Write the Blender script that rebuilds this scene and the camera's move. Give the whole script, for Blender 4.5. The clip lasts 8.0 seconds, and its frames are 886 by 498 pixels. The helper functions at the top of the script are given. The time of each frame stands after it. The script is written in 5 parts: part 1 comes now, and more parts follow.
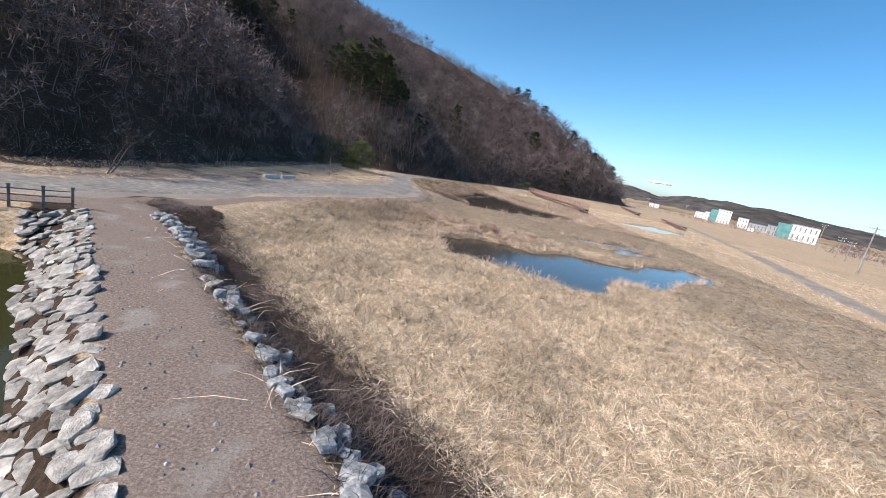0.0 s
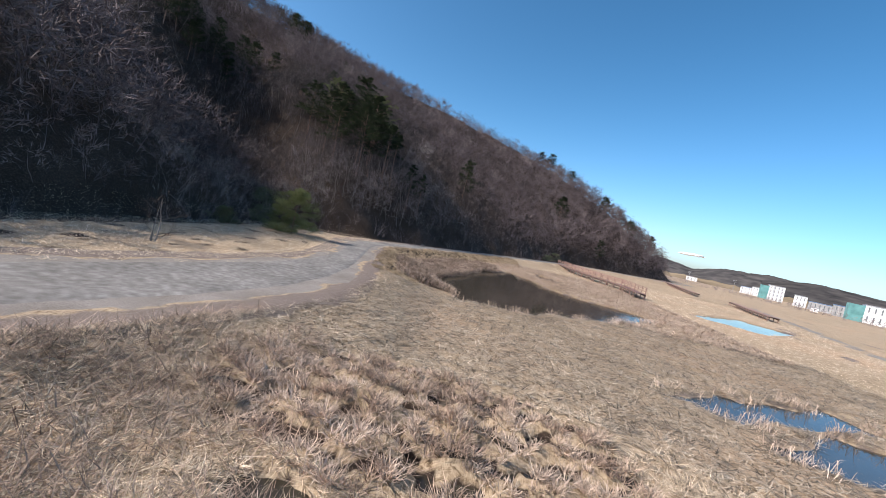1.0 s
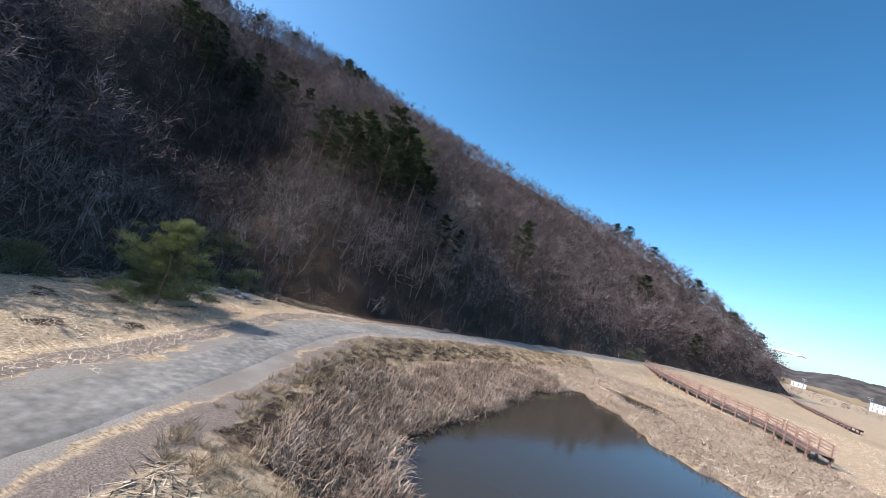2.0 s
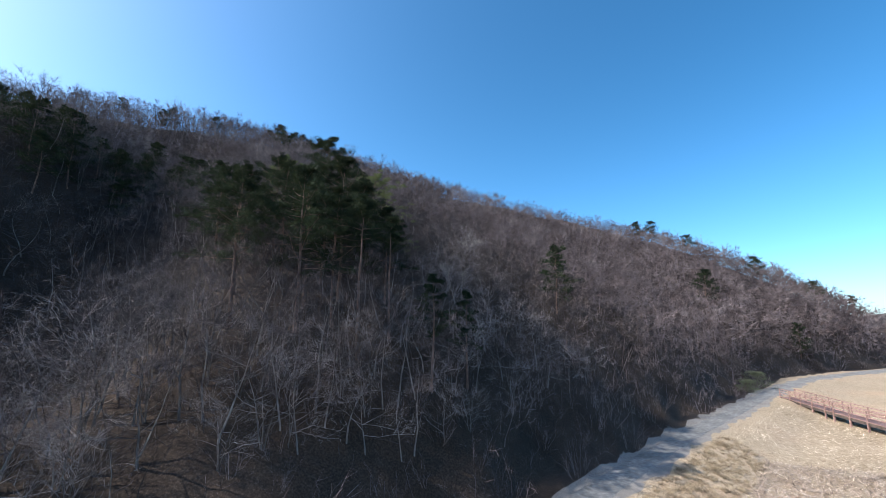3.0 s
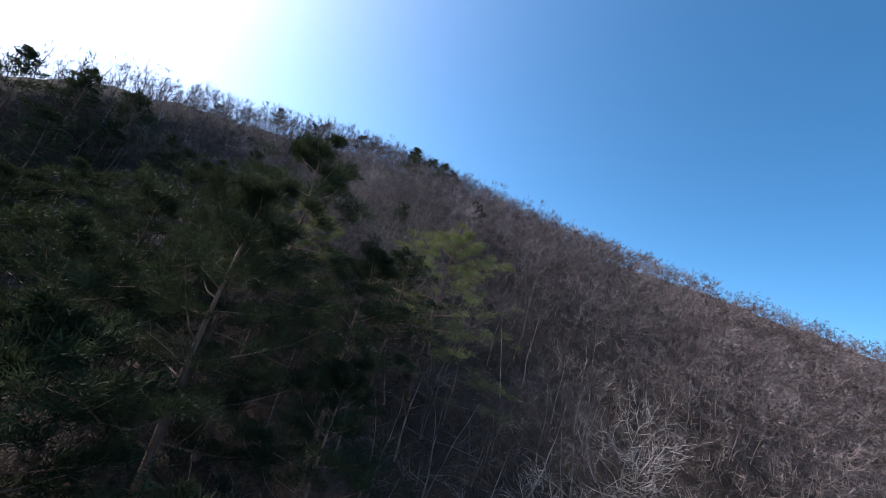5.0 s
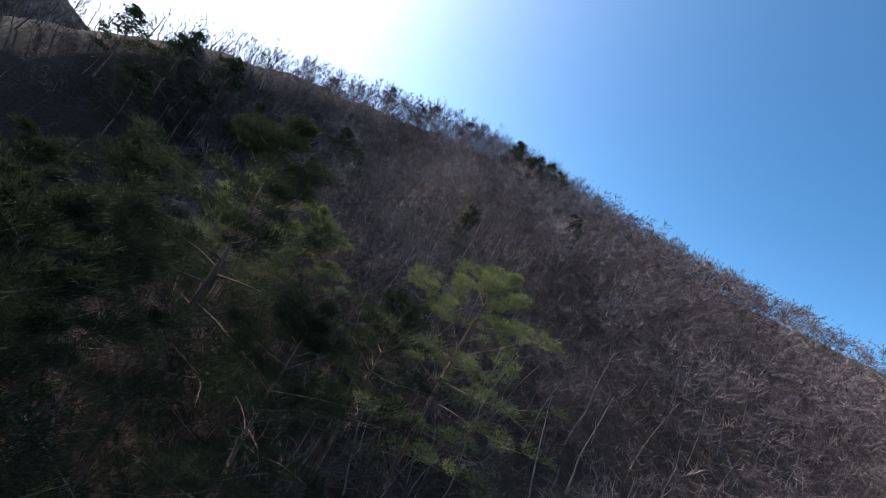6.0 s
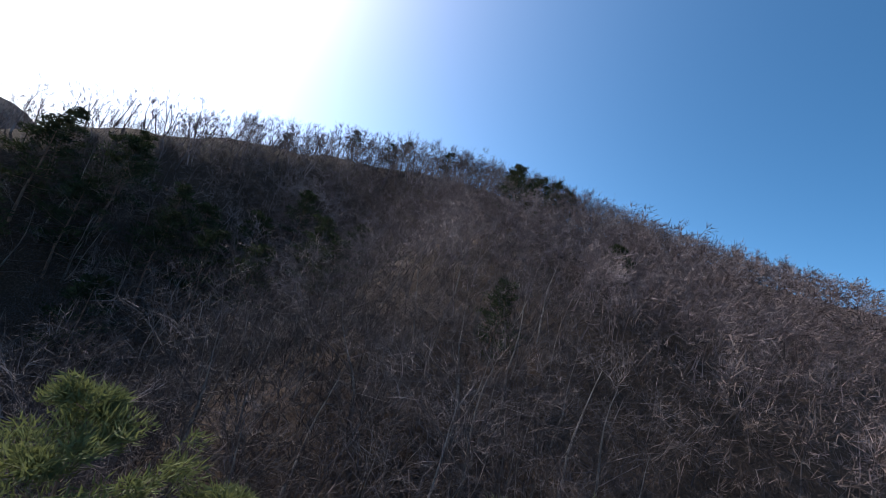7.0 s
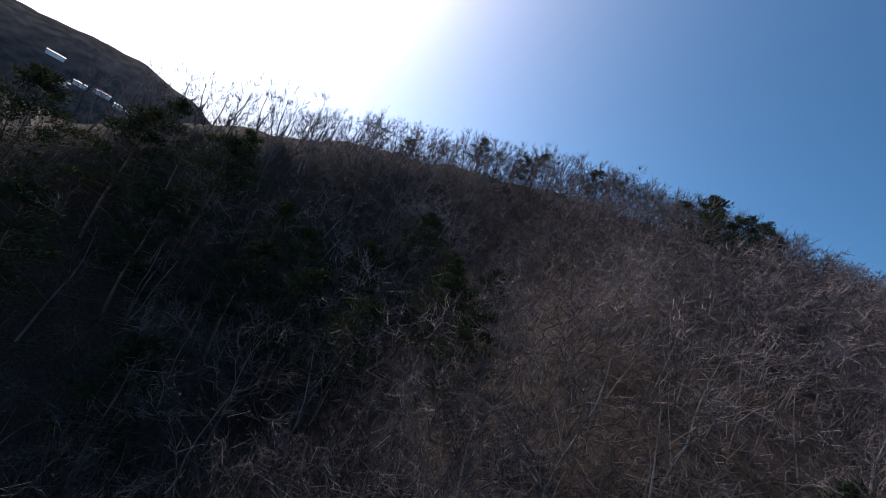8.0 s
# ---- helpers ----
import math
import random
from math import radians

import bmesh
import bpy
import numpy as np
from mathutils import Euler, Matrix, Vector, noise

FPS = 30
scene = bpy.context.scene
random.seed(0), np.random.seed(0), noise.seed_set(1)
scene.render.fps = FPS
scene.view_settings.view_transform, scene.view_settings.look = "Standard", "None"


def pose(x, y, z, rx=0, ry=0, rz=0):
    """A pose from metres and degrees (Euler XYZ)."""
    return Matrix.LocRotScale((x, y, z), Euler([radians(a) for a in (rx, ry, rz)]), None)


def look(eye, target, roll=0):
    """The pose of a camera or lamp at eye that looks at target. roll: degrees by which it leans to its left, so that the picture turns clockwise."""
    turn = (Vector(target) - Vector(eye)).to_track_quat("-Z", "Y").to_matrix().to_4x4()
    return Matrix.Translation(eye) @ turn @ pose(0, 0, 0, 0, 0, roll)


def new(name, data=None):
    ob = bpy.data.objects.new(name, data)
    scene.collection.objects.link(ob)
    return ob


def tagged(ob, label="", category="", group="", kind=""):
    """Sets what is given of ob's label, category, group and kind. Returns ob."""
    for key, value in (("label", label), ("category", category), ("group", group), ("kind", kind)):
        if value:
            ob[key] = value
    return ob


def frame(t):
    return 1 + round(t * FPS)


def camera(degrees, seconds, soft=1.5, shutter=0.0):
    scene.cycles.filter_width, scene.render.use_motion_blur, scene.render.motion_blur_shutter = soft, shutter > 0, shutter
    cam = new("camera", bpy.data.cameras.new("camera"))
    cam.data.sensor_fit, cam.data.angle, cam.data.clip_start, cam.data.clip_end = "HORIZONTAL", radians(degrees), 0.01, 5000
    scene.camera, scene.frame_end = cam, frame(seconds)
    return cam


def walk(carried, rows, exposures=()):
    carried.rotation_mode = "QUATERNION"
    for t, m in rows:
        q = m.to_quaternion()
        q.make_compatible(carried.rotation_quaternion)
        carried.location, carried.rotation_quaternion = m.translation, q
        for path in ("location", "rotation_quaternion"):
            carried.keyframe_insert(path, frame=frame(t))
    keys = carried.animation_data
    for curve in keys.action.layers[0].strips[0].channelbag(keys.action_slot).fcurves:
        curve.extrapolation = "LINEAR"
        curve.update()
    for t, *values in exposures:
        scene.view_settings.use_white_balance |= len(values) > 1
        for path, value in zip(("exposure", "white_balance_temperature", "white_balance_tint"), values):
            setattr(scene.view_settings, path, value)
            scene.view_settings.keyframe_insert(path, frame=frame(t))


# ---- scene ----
cam = camera(95.0, 8.0, 0.65)
PATH = [
    (0, (3.435, -1.604, 4.548), (3.428, 0.35, 4.123), 12.1),
    (0.5, (5.595, 11.556, 4.187), (5.492, 13.534, 3.909), 12.1),
    (1, (6.668, 23.923, 4.543), (6.471, 25.909, 4.414), 12.5),
    (1.2, (6.874, 28.237, 4.911), (6.617, 30.218, 4.812), 13.1),
    (2.3, (6.186, 52.536, 6.15), (5.51, 54.404, 6.388), 16.0),
    (2.5, (5.35, 56.65, 6.5), (4.66, 58.5, 6.815), 12.5),
    (3, (1.3, 67.7, 9.55), (0.681, 69.564, 9.924), 0.3),
    (3.5, (-0.95, 75.61, 12.3), (-1.606, 77.436, 12.786), 0.4),
    (4, (-3.181, 82.27, 15.516), (-3.998, 84.01, 16.069), 4.3),
    (4.5, (-5.24, 87.677, 18.386), (-6.307, 89.273, 18.947), 10.5),
    (4.7, (-5.72, 89.9, 19.6), (-6.914, 91.416, 20.126), 13.1),
    (5.8, (-7.342, 98.316, 25.239), (-8.968, 99.456, 25.477), 27.4),
    (6, (-8.928, 98.993, 26.076), (-10.598, 100.078, 26.269), 29.5),
    (6.5, (-14.208, 101.103, 28.506), (-15.922, 102.116, 28.697), 29.0),
    (7, (-19.834, 102.21, 30.407), (-21.493, 103.275, 30.741), 18.2),
    (7.5, (-25.351, 103.076, 32.059), (-27.116, 103.972, 32.348), 18.6),
    (8, (-31.189, 102.774, 33.57), (-33.066, 103.439, 33.753), 26.2),
]
walk(cam, [(t, look(eye, target, roll)) for t, eye, target, roll in PATH], exposures=[(0, 0.06, 6700, 13), (0.5, -0.1, 6650, 13), (1.2, 0.1, 6600, 13), (2.5, 0.32, 6200, 9), (3.5, 0.48, 6100, 8), (4.0, 0.43, 6150, 9), (4.7, 0.38, 6250, 12), (6.0, 0.3, 6400, 13), (6.5, 0.26, 6400, 14), (7.0, 0.0, 6400, 14), (8.0, -0.45, 6400, 15)])

# ---- light ----
SUN_AZ, SUN_EL = -113.0, 39.0
world = bpy.data.worlds.new("sky")
scene.world = world
world.use_nodes = True
wn = world.node_tree.nodes
sky = wn.new("ShaderNodeTexSky")
sky.sky_type = "NISHITA"
sky.sun_disc = False
sky.sun_elevation = radians(SUN_EL)
sky.sun_rotation = radians(SUN_AZ)
sky.altitude = 50
sky.air_density, sky.dust_density, sky.ozone_density = 0.68, 1.5, 1.5
deep = wn.new("ShaderNodeGamma")
deep.inputs["Gamma"].default_value = 1.15
tone = wn.new("ShaderNodeHueSaturation")
tone.inputs["Saturation"].default_value = 1.22
tone.inputs["Hue"].default_value = 0.486
world.node_tree.links.new(sky.outputs[0], deep.inputs["Color"])
world.node_tree.links.new(deep.outputs[0], tone.inputs["Color"])
world.node_tree.links.new(tone.outputs[0], wn["Background"].inputs[0])
wn["Background"].inputs[1].default_value = 0.19
lamp = bpy.data.lights.new("sun", "SUN")
lamp.energy, lamp.angle, lamp.color = 5.6, radians(0.5), (1.0, 0.95, 0.87)
SUN_DIR = Vector((math.sin(radians(SUN_AZ)) * math.cos(radians(SUN_EL)), math.cos(radians(SUN_AZ)) * math.cos(radians(SUN_EL)), math.sin(radians(SUN_EL))))
sun = new("sun", lamp)
sun.matrix_world = look(SUN_DIR * 400, (0, 0, 0))

rng = np.random.default_rng(7)


# ---- materials ----
def mix_material(name, colours, scale=4.0, rough=0.9, bump=0.3, bump_scale=40.0, detail=6.0, metallic=0.0, vary=0.0, stretch=(1, 1, 1), second=None, spec=0.3):
    """Noise between base colours, a second larger stain scale, and a fine bump."""
    m = bpy.data.materials.new(name)
    m.use_nodes = True
    n, l = m.node_tree.nodes, m.node_tree.links
    b = n["Principled BSDF"]
    b.inputs["Roughness"].default_value = rough
    b.inputs["Metallic"].default_value = metallic
    b.inputs["Specular IOR Level"].default_value = spec
    co = n.new("ShaderNodeTexCoord")
    mp = n.new("ShaderNodeMapping")
    mp.inputs["Scale"].default_value = stretch
    l.new(co.outputs["Object"], mp.inputs[0])
    t1 = n.new("ShaderNodeTexNoise")
    t1.inputs["Scale"].default_value, t1.inputs["Detail"].default_value = scale, detail
    l.new(mp.outputs[0], t1.inputs["Vector"])
    r = n.new("ShaderNodeValToRGB")
    els = r.color_ramp.elements
    while len(els) < len(colours):
        els.new(0.5)
    for i, c in enumerate(colours):
        els[i].position = 0.3 + 0.4 * i / max(1, len(colours) - 1)
        els[i].color = (*c, 1)
    l.new(t1.outputs[0], r.inputs[0])
    out = r.outputs[0]
    t2 = n.new("ShaderNodeTexNoise")
    t2.inputs["Scale"].default_value, t2.inputs["Detail"].default_value = scale * 0.11, 3.0
    l.new(mp.outputs[0], t2.inputs["Vector"])
    hv = n.new("ShaderNodeHueSaturation")
    mr = n.new("ShaderNodeMapRange")
    mr.inputs[1].default_value, mr.inputs[2].default_value = 0.3, 0.7
    mr.inputs[3].default_value, mr.inputs[4].default_value = 0.78, 1.2
    l.new(t2.outputs[0], mr.inputs[0])
    l.new(mr.outputs[0], hv.inputs["Value"])
    l.new(out, hv.inputs["Color"])
    out = hv.outputs[0]
    if vary:
        oi = n.new("ShaderNodeObjectInfo")
        gi = n.new("ShaderNodeNewGeometry")
        ad = n.new("ShaderNodeMath")
        ad.operation = "ADD"
        l.new(oi.outputs["Random"], ad.inputs[0])
        l.new(gi.outputs["Random Per Island"], ad.inputs[1])
        m2 = n.new("ShaderNodeMapRange")
        m2.inputs[2].default_value = 2.0
        m2.inputs[3].default_value, m2.inputs[4].default_value = 1 - vary, 1 + vary
        l.new(ad.outputs[0], m2.inputs[0])
        h2 = n.new("ShaderNodeHueSaturation")
        l.new(m2.outputs[0], h2.inputs["Value"])
        l.new(out, h2.inputs["Color"])
        out = h2.outputs[0]
    l.new(out, b.inputs["Base Color"])
    if bump:
        t3 = n.new("ShaderNodeTexNoise")
        t3.inputs["Scale"].default_value, t3.inputs["Detail"].default_value = bump_scale, 5.0
        l.new(mp.outputs[0], t3.inputs["Vector"])
        bp = n.new("ShaderNodeBump")
        bp.inputs["Strength"].default_value, bp.inputs["Distance"].default_value = bump, 0.05
        l.new(t3.outputs[0], bp.inputs["Height"])
        l.new(bp.outputs[0], b.inputs["Normal"])
    return m


def leaf_material(name, colours, through_tone, share=0.4):
    """Needles or leaves: matt, with some light passing through them."""
    m = mix_material(name, colours, 1.2, 0.85, 0, vary=0.35, spec=0.12)
    n, l = m.node_tree.nodes, m.node_tree.links
    t = n.new("ShaderNodeBsdfTranslucent")
    t.inputs["Color"].default_value = (*through_tone, 1)
    x = n.new("ShaderNodeMixShader")
    x.inputs[0].default_value = share
    l.new(n["Principled BSDF"].outputs[0], x.inputs[1])
    l.new(t.outputs[0], x.inputs[2])
    l.new(x.outputs[0], n["Material Output"].inputs[0])
    return m


def ground_material():
    """Dry grass, gravel, leaf litter and bare mud, blended by the cover attribute with ragged edges."""
    m = bpy.data.materials.new("ground_cover")
    m.use_nodes = True
    n, l = m.node_tree.nodes, m.node_tree.links
    b = n["Principled BSDF"]
    b.inputs["Roughness"].default_value = 0.95
    b.inputs["Specular IOR Level"].default_value = 0.17
    co = n.new("ShaderNodeTexCoord")

    def tex(scale, detail=6.0, rough=0.6, stretch=None, dist=0.0):
        t = n.new("ShaderNodeTexNoise")
        t.inputs["Scale"].default_value, t.inputs["Detail"].default_value, t.inputs["Roughness"].default_value = scale, detail, rough
        t.inputs["Distortion"].default_value = dist
        if stretch:
            mp = n.new("ShaderNodeMapping")
            mp.inputs["Scale"].default_value = stretch[:3]
            mp.inputs["Rotation"].default_value = (0, 0, stretch[3])
            l.new(co.outputs["Object"], mp.inputs[0])
            l.new(mp.outputs[0], t.inputs["Vector"])
        else:
            l.new(co.outputs["Object"], t.inputs["Vector"])
        return t.outputs[0]

    def ramp(fac, stops):
        r = n.new("ShaderNodeValToRGB")
        els = r.color_ramp.elements
        while len(els) < len(stops):
            els.new(0.5)
        for e, (p, c) in zip(els, stops):
            e.position, e.color = p, (*c, 1)
        l.new(fac, r.inputs[0])
        return r.outputs[0]

    def mix(fac, a, c, mode="MIX"):
        x = n.new("ShaderNodeMix")
        x.data_type, x.blend_type = "RGBA", mode
        if hasattr(fac, "is_linked"):
            l.new(fac, x.inputs[0])
        else:
            x.inputs[0].default_value = fac
        l.new(a, x.inputs[6])
        l.new(c, x.inputs[7])
        return x.outputs[2]

    def sharp(fac, noise_out, amount=0.5):
        """A mask whose edge is broken up by noise."""
        a = n.new("ShaderNodeMath")
        a.operation = "MULTIPLY_ADD"
        l.new(noise_out, a.inputs[0])
        a.inputs[1].default_value = amount
        l.new(fac, a.inputs[2])
        r = n.new("ShaderNodeMapRange")
        r.interpolation_type = "SMOOTHSTEP"
        r.inputs[1].default_value, r.inputs[2].default_value = 0.42 + amount * 0.5, 0.62 + amount * 0.5
        l.new(a.outputs[0], r.inputs[0])
        return r.outputs[0]

    at = n.new("ShaderNodeAttribute")
    at.attribute_name = "cover"
    sep = n.new("ShaderNodeSeparateColor")
    l.new(at.outputs["Color"], sep.inputs[0])
    gravel, litter, mud = sep.outputs[0], sep.outputs[1], sep.outputs[2]
    s1 = tex(3.0, 8, 0.7, (1, 6, 1, 0.5), 0.6)
    s2 = tex(3.4, 8, 0.7, (6, 1, 1, 0.2), 0.6)
    straw1 = ramp(s1, [(0.3, (0.13, 0.09, 0.05)), (0.5, (0.43, 0.345, 0.245)), (0.72, (0.63, 0.53, 0.40))])
    straw2 = ramp(s2, [(0.3, (0.14, 0.097, 0.055)), (0.5, (0.42, 0.34, 0.24)), (0.72, (0.61, 0.515, 0.385))])
    patch = tex(0.35, 4)
    straw = mix(sharp(patch, tex(2.0), 0.4), straw1, straw2)
    tint = ramp(tex(0.06, 5, 0.65), [(0.35, (0.9, 0.87, 0.83)), (0.5, (1.05, 1.02, 1.0)), (0.66, (1.14, 1.02, 0.96))])
    straw = mix(1.0, straw, tint, "MULTIPLY")
    # Dark noise patches paint the shade in gaps between straw clumps.
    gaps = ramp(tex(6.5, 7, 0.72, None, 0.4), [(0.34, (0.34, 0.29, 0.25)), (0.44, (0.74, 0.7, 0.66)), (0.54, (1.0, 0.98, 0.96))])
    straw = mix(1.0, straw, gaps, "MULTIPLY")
    grit = ramp(tex(26, 6, 0.75), [(0.32, (0.16, 0.143, 0.127)), (0.5, (0.255, 0.235, 0.215)), (0.68, (0.36, 0.335, 0.31))])
    grit = mix(1.0, grit, ramp(tex(0.5, 5), [(0.35, (0.8, 0.76, 0.72)), (0.65, (1.06, 1.04, 1.02))]), "MULTIPLY")
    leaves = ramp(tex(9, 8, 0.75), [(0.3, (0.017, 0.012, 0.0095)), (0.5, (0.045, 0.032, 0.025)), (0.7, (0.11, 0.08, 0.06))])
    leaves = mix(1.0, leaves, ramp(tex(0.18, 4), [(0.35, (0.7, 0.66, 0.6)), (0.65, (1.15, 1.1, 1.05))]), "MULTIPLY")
    soil = ramp(tex(19, 9, 0.78), [(0.3, (0.08, 0.058, 0.047)), (0.5, (0.185, 0.145, 0.123)), (0.68, (0.36, 0.305, 0.272))])
    edge = tex(1.6, 6, 0.7)
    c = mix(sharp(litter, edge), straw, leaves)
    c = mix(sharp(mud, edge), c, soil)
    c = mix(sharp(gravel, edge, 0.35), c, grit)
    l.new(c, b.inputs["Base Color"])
    bp = n.new("ShaderNodeBump")
    bp.inputs["Strength"].default_value, bp.inputs["Distance"].default_value = 0.45, 0.05
    mx = n.new("ShaderNodeMath")
    mx.operation = "ADD"
    l.new(tex(5, 6, 0.65), mx.inputs[0])
    l.new(tex(20, 6, 0.7), mx.inputs[1])
    l.new(mx.outputs[0], bp.inputs["Height"])
    l.new(bp.outputs[0], b.inputs["Normal"])
    return m


def water_material(name, tone, rough):
    m = bpy.data.materials.new(name)
    m.use_nodes = True
    n, l = m.node_tree.nodes, m.node_tree.links
    b = n["Principled BSDF"]
    b.inputs["Base Color"].default_value = (*tone, 1)
    b.inputs["Roughness"].default_value = rough
    b.inputs["IOR"].default_value = 1.33
    co = n.new("ShaderNodeTexCoord")
    t = n.new("ShaderNodeTexNoise")
    t.inputs["Scale"].default_value, t.inputs["Detail"].default_value = 2.2, 4.0
    l.new(co.outputs["Object"], t.inputs["Vector"])
    bp = n.new("ShaderNodeBump")
    bp.inputs["Strength"].default_value, bp.inputs["Distance"].default_value = 0.12, 0.03
    l.new(t.outputs[0], bp.inputs["Height"])
    l.new(bp.outputs[0], b.inputs["Normal"])
    return m


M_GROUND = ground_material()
M_ROAD = mix_material("road_gravel", [(0.145, 0.134, 0.122), (0.198, 0.185, 0.17), (0.265, 0.25, 0.233)], 3, 0.95, 0.3, 60, vary=0)
M_WATER = water_material("pond_water", (0.045, 0.038, 0.028), 0.07)
M_WATER_GREEN = water_material("green_water", (0.035, 0.035, 0.012), 0.05)
# Patchy reed tone; its dark end also paints shade between clumps.
M_STRAW = mix_material("dry_straw", [(0.36, 0.275, 0.19), (0.61, 0.49, 0.36), (0.78, 0.655, 0.505)], 3.2, 0.8, 0, vary=0.95)
M_REED = mix_material("dry_cattail", [(0.28, 0.195, 0.145), (0.47, 0.355, 0.275), (0.64, 0.515, 0.415)], 0.8, 0.8, 0, vary=0.85)
M_REED_BROWN = mix_material("brown_reed", [(0.20, 0.135, 0.10), (0.36, 0.265, 0.20), (0.54, 0.42, 0.33)], 0.8, 0.85, 0, vary=0.9)
M_SEDGE = mix_material("olive_sedge", [(0.12, 0.088, 0.055), (0.265, 0.20, 0.13), (0.43, 0.338, 0.23)], 1.2, 0.85, 0, vary=0.7)
M_STONE = mix_material("pale_stone", [(0.17, 0.162, 0.15), (0.28, 0.268, 0.25), (0.42, 0.405, 0.38)], 5, 0.85, 0.9, 16, vary=0.45)
M_STONE_DARK = mix_material("grey_stone", [(0.14, 0.15, 0.16), (0.26, 0.27, 0.28), (0.40, 0.41, 0.42)], 6, 0.8, 0.6, 22, vary=0.3)
M_BARK = mix_material("grey_bark", [(0.07, 0.058, 0.052), (0.15, 0.13, 0.117), (0.27, 0.24, 0.22)], 3.0, 0.9, 0.5, 30, stretch=(1, 1, 0.3), vary=0.4)
# Two copies of one twig colour: pale paints sunlight, dark paints shade.
M_TWIG_LIT = mix_material("sunlit_twigs", [(0.13, 0.105, 0.10), (0.26, 0.22, 0.21), (0.44, 0.385, 0.37)], 0.35, 0.85, 0, vary=0.5)
M_TWIG_SHADED = mix_material("shaded_twigs", [(0.03, 0.024, 0.024), (0.07, 0.056, 0.056), (0.25, 0.208, 0.203)], 0.35, 0.85, 0, vary=0.6)
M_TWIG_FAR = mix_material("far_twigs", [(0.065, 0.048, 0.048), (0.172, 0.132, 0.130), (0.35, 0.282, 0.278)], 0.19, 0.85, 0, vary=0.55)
# Dark stems; on the wooded slope this tone also paints shade.
M_TWIG_DARK = mix_material("dark_twigs", [(0.026, 0.02, 0.019), (0.062, 0.047, 0.044), (0.17, 0.134, 0.124)], 0.5, 0.85, 0, vary=0.7)
M_PINE_BARK = mix_material("pine_bark", [(0.07, 0.045, 0.035), (0.16, 0.10, 0.075), (0.26, 0.17, 0.13)], 5, 0.9, 0.7, 25, stretch=(1, 1, 0.4))
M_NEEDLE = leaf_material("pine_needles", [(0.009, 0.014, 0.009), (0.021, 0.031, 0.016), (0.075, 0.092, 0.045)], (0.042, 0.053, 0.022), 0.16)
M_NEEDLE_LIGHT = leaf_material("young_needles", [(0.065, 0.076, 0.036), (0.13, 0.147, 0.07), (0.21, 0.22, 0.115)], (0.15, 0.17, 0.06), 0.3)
M_EVERGREEN = leaf_material("evergreen_leaves", [(0.085, 0.092, 0.055), (0.145, 0.155, 0.095), (0.21, 0.215, 0.14)], (0.15, 0.16, 0.08), 0.35)
M_DECK = mix_material("red_brown_timber", [(0.17, 0.095, 0.08), (0.27, 0.165, 0.14), (0.37, 0.25, 0.215)], 3, 0.8, 0.4, 20, stretch=(4, 4, 1), vary=0.2)
M_DECK_DARK = mix_material("dark_timber", [(0.04, 0.03, 0.027), (0.08, 0.06, 0.05), (0.13, 0.1, 0.085)], 3, 0.85, 0.4, 20, vary=0.2)
M_FENCE = mix_material("weathered_fence_wood", [(0.07, 0.062, 0.058), (0.13, 0.12, 0.11), (0.20, 0.185, 0.17)], 6, 0.85, 0.4, 30, vary=0.2)
M_CONCRETE = mix_material("white_concrete", [(0.38, 0.37, 0.355), (0.52, 0.51, 0.49), (0.64, 0.63, 0.61)], 5, 0.85, 0.3, 30)
M_POLE = mix_material("pole_concrete", [(0.17, 0.165, 0.16), (0.25, 0.245, 0.24), (0.32, 0.315, 0.31)], 2, 0.85, 0.2, 20)
M_METAL = mix_material("galvanised_metal", [(0.4, 0.41, 0.42), (0.5, 0.51, 0.52)], 5, 0.4, 0, metallic=0.8)
M_WALL_WHITE = mix_material("white_wall_panel", [(0.66, 0.67, 0.68), (0.76, 0.77, 0.78), (0.8, 0.81, 0.82)], 0.3, 0.6, 0)
M_WALL_TEAL = mix_material("teal_wall_panel", [(0.08, 0.22, 0.22), (0.12, 0.30, 0.30), (0.15, 0.35, 0.35)], 0.3, 0.6, 0)
M_WALL_GREY = mix_material("grey_wall", [(0.3, 0.3, 0.3), (0.4, 0.4, 0.4), (0.48, 0.48, 0.48)], 0.3, 0.7, 0)
M_ROOF = mix_material("grey_roof", [(0.22, 0.23, 0.25), (0.3, 0.31, 0.33)], 0.3, 0.6, 0)
M_ROOF_BLUE = mix_material("blue_roof", [(0.10, 0.17, 0.30), (0.14, 0.22, 0.36)], 0.3, 0.6, 0)
# Glass base greyed to paint in distance haze and reflected sky.
M_GLASS = mix_material("hazed_window_glass", [(0.14, 0.155, 0.17), (0.22, 0.235, 0.25)], 1, 0.15, 0, spec=0.6)
M_FAR_WOOD = mix_material("far_woodland", [(0.042, 0.041, 0.042), (0.075, 0.07, 0.068), (0.11, 0.10, 0.095)], 0.03, 1.0, 0.8, 0.12, detail=10, spec=0.0)
M_FAR_FIELD = mix_material("far_fields", [(0.16, 0.12, 0.08), (0.26, 0.2, 0.13), (0.33, 0.26, 0.18)], 0.012, 1.0, 0, detail=8, spec=0.0)

M_CLOUD = mix_material("white_cloud", [(0.82, 0.83, 0.85), (0.9, 0.9, 0.91)], 0.01, 1.0, 0, spec=0.0)


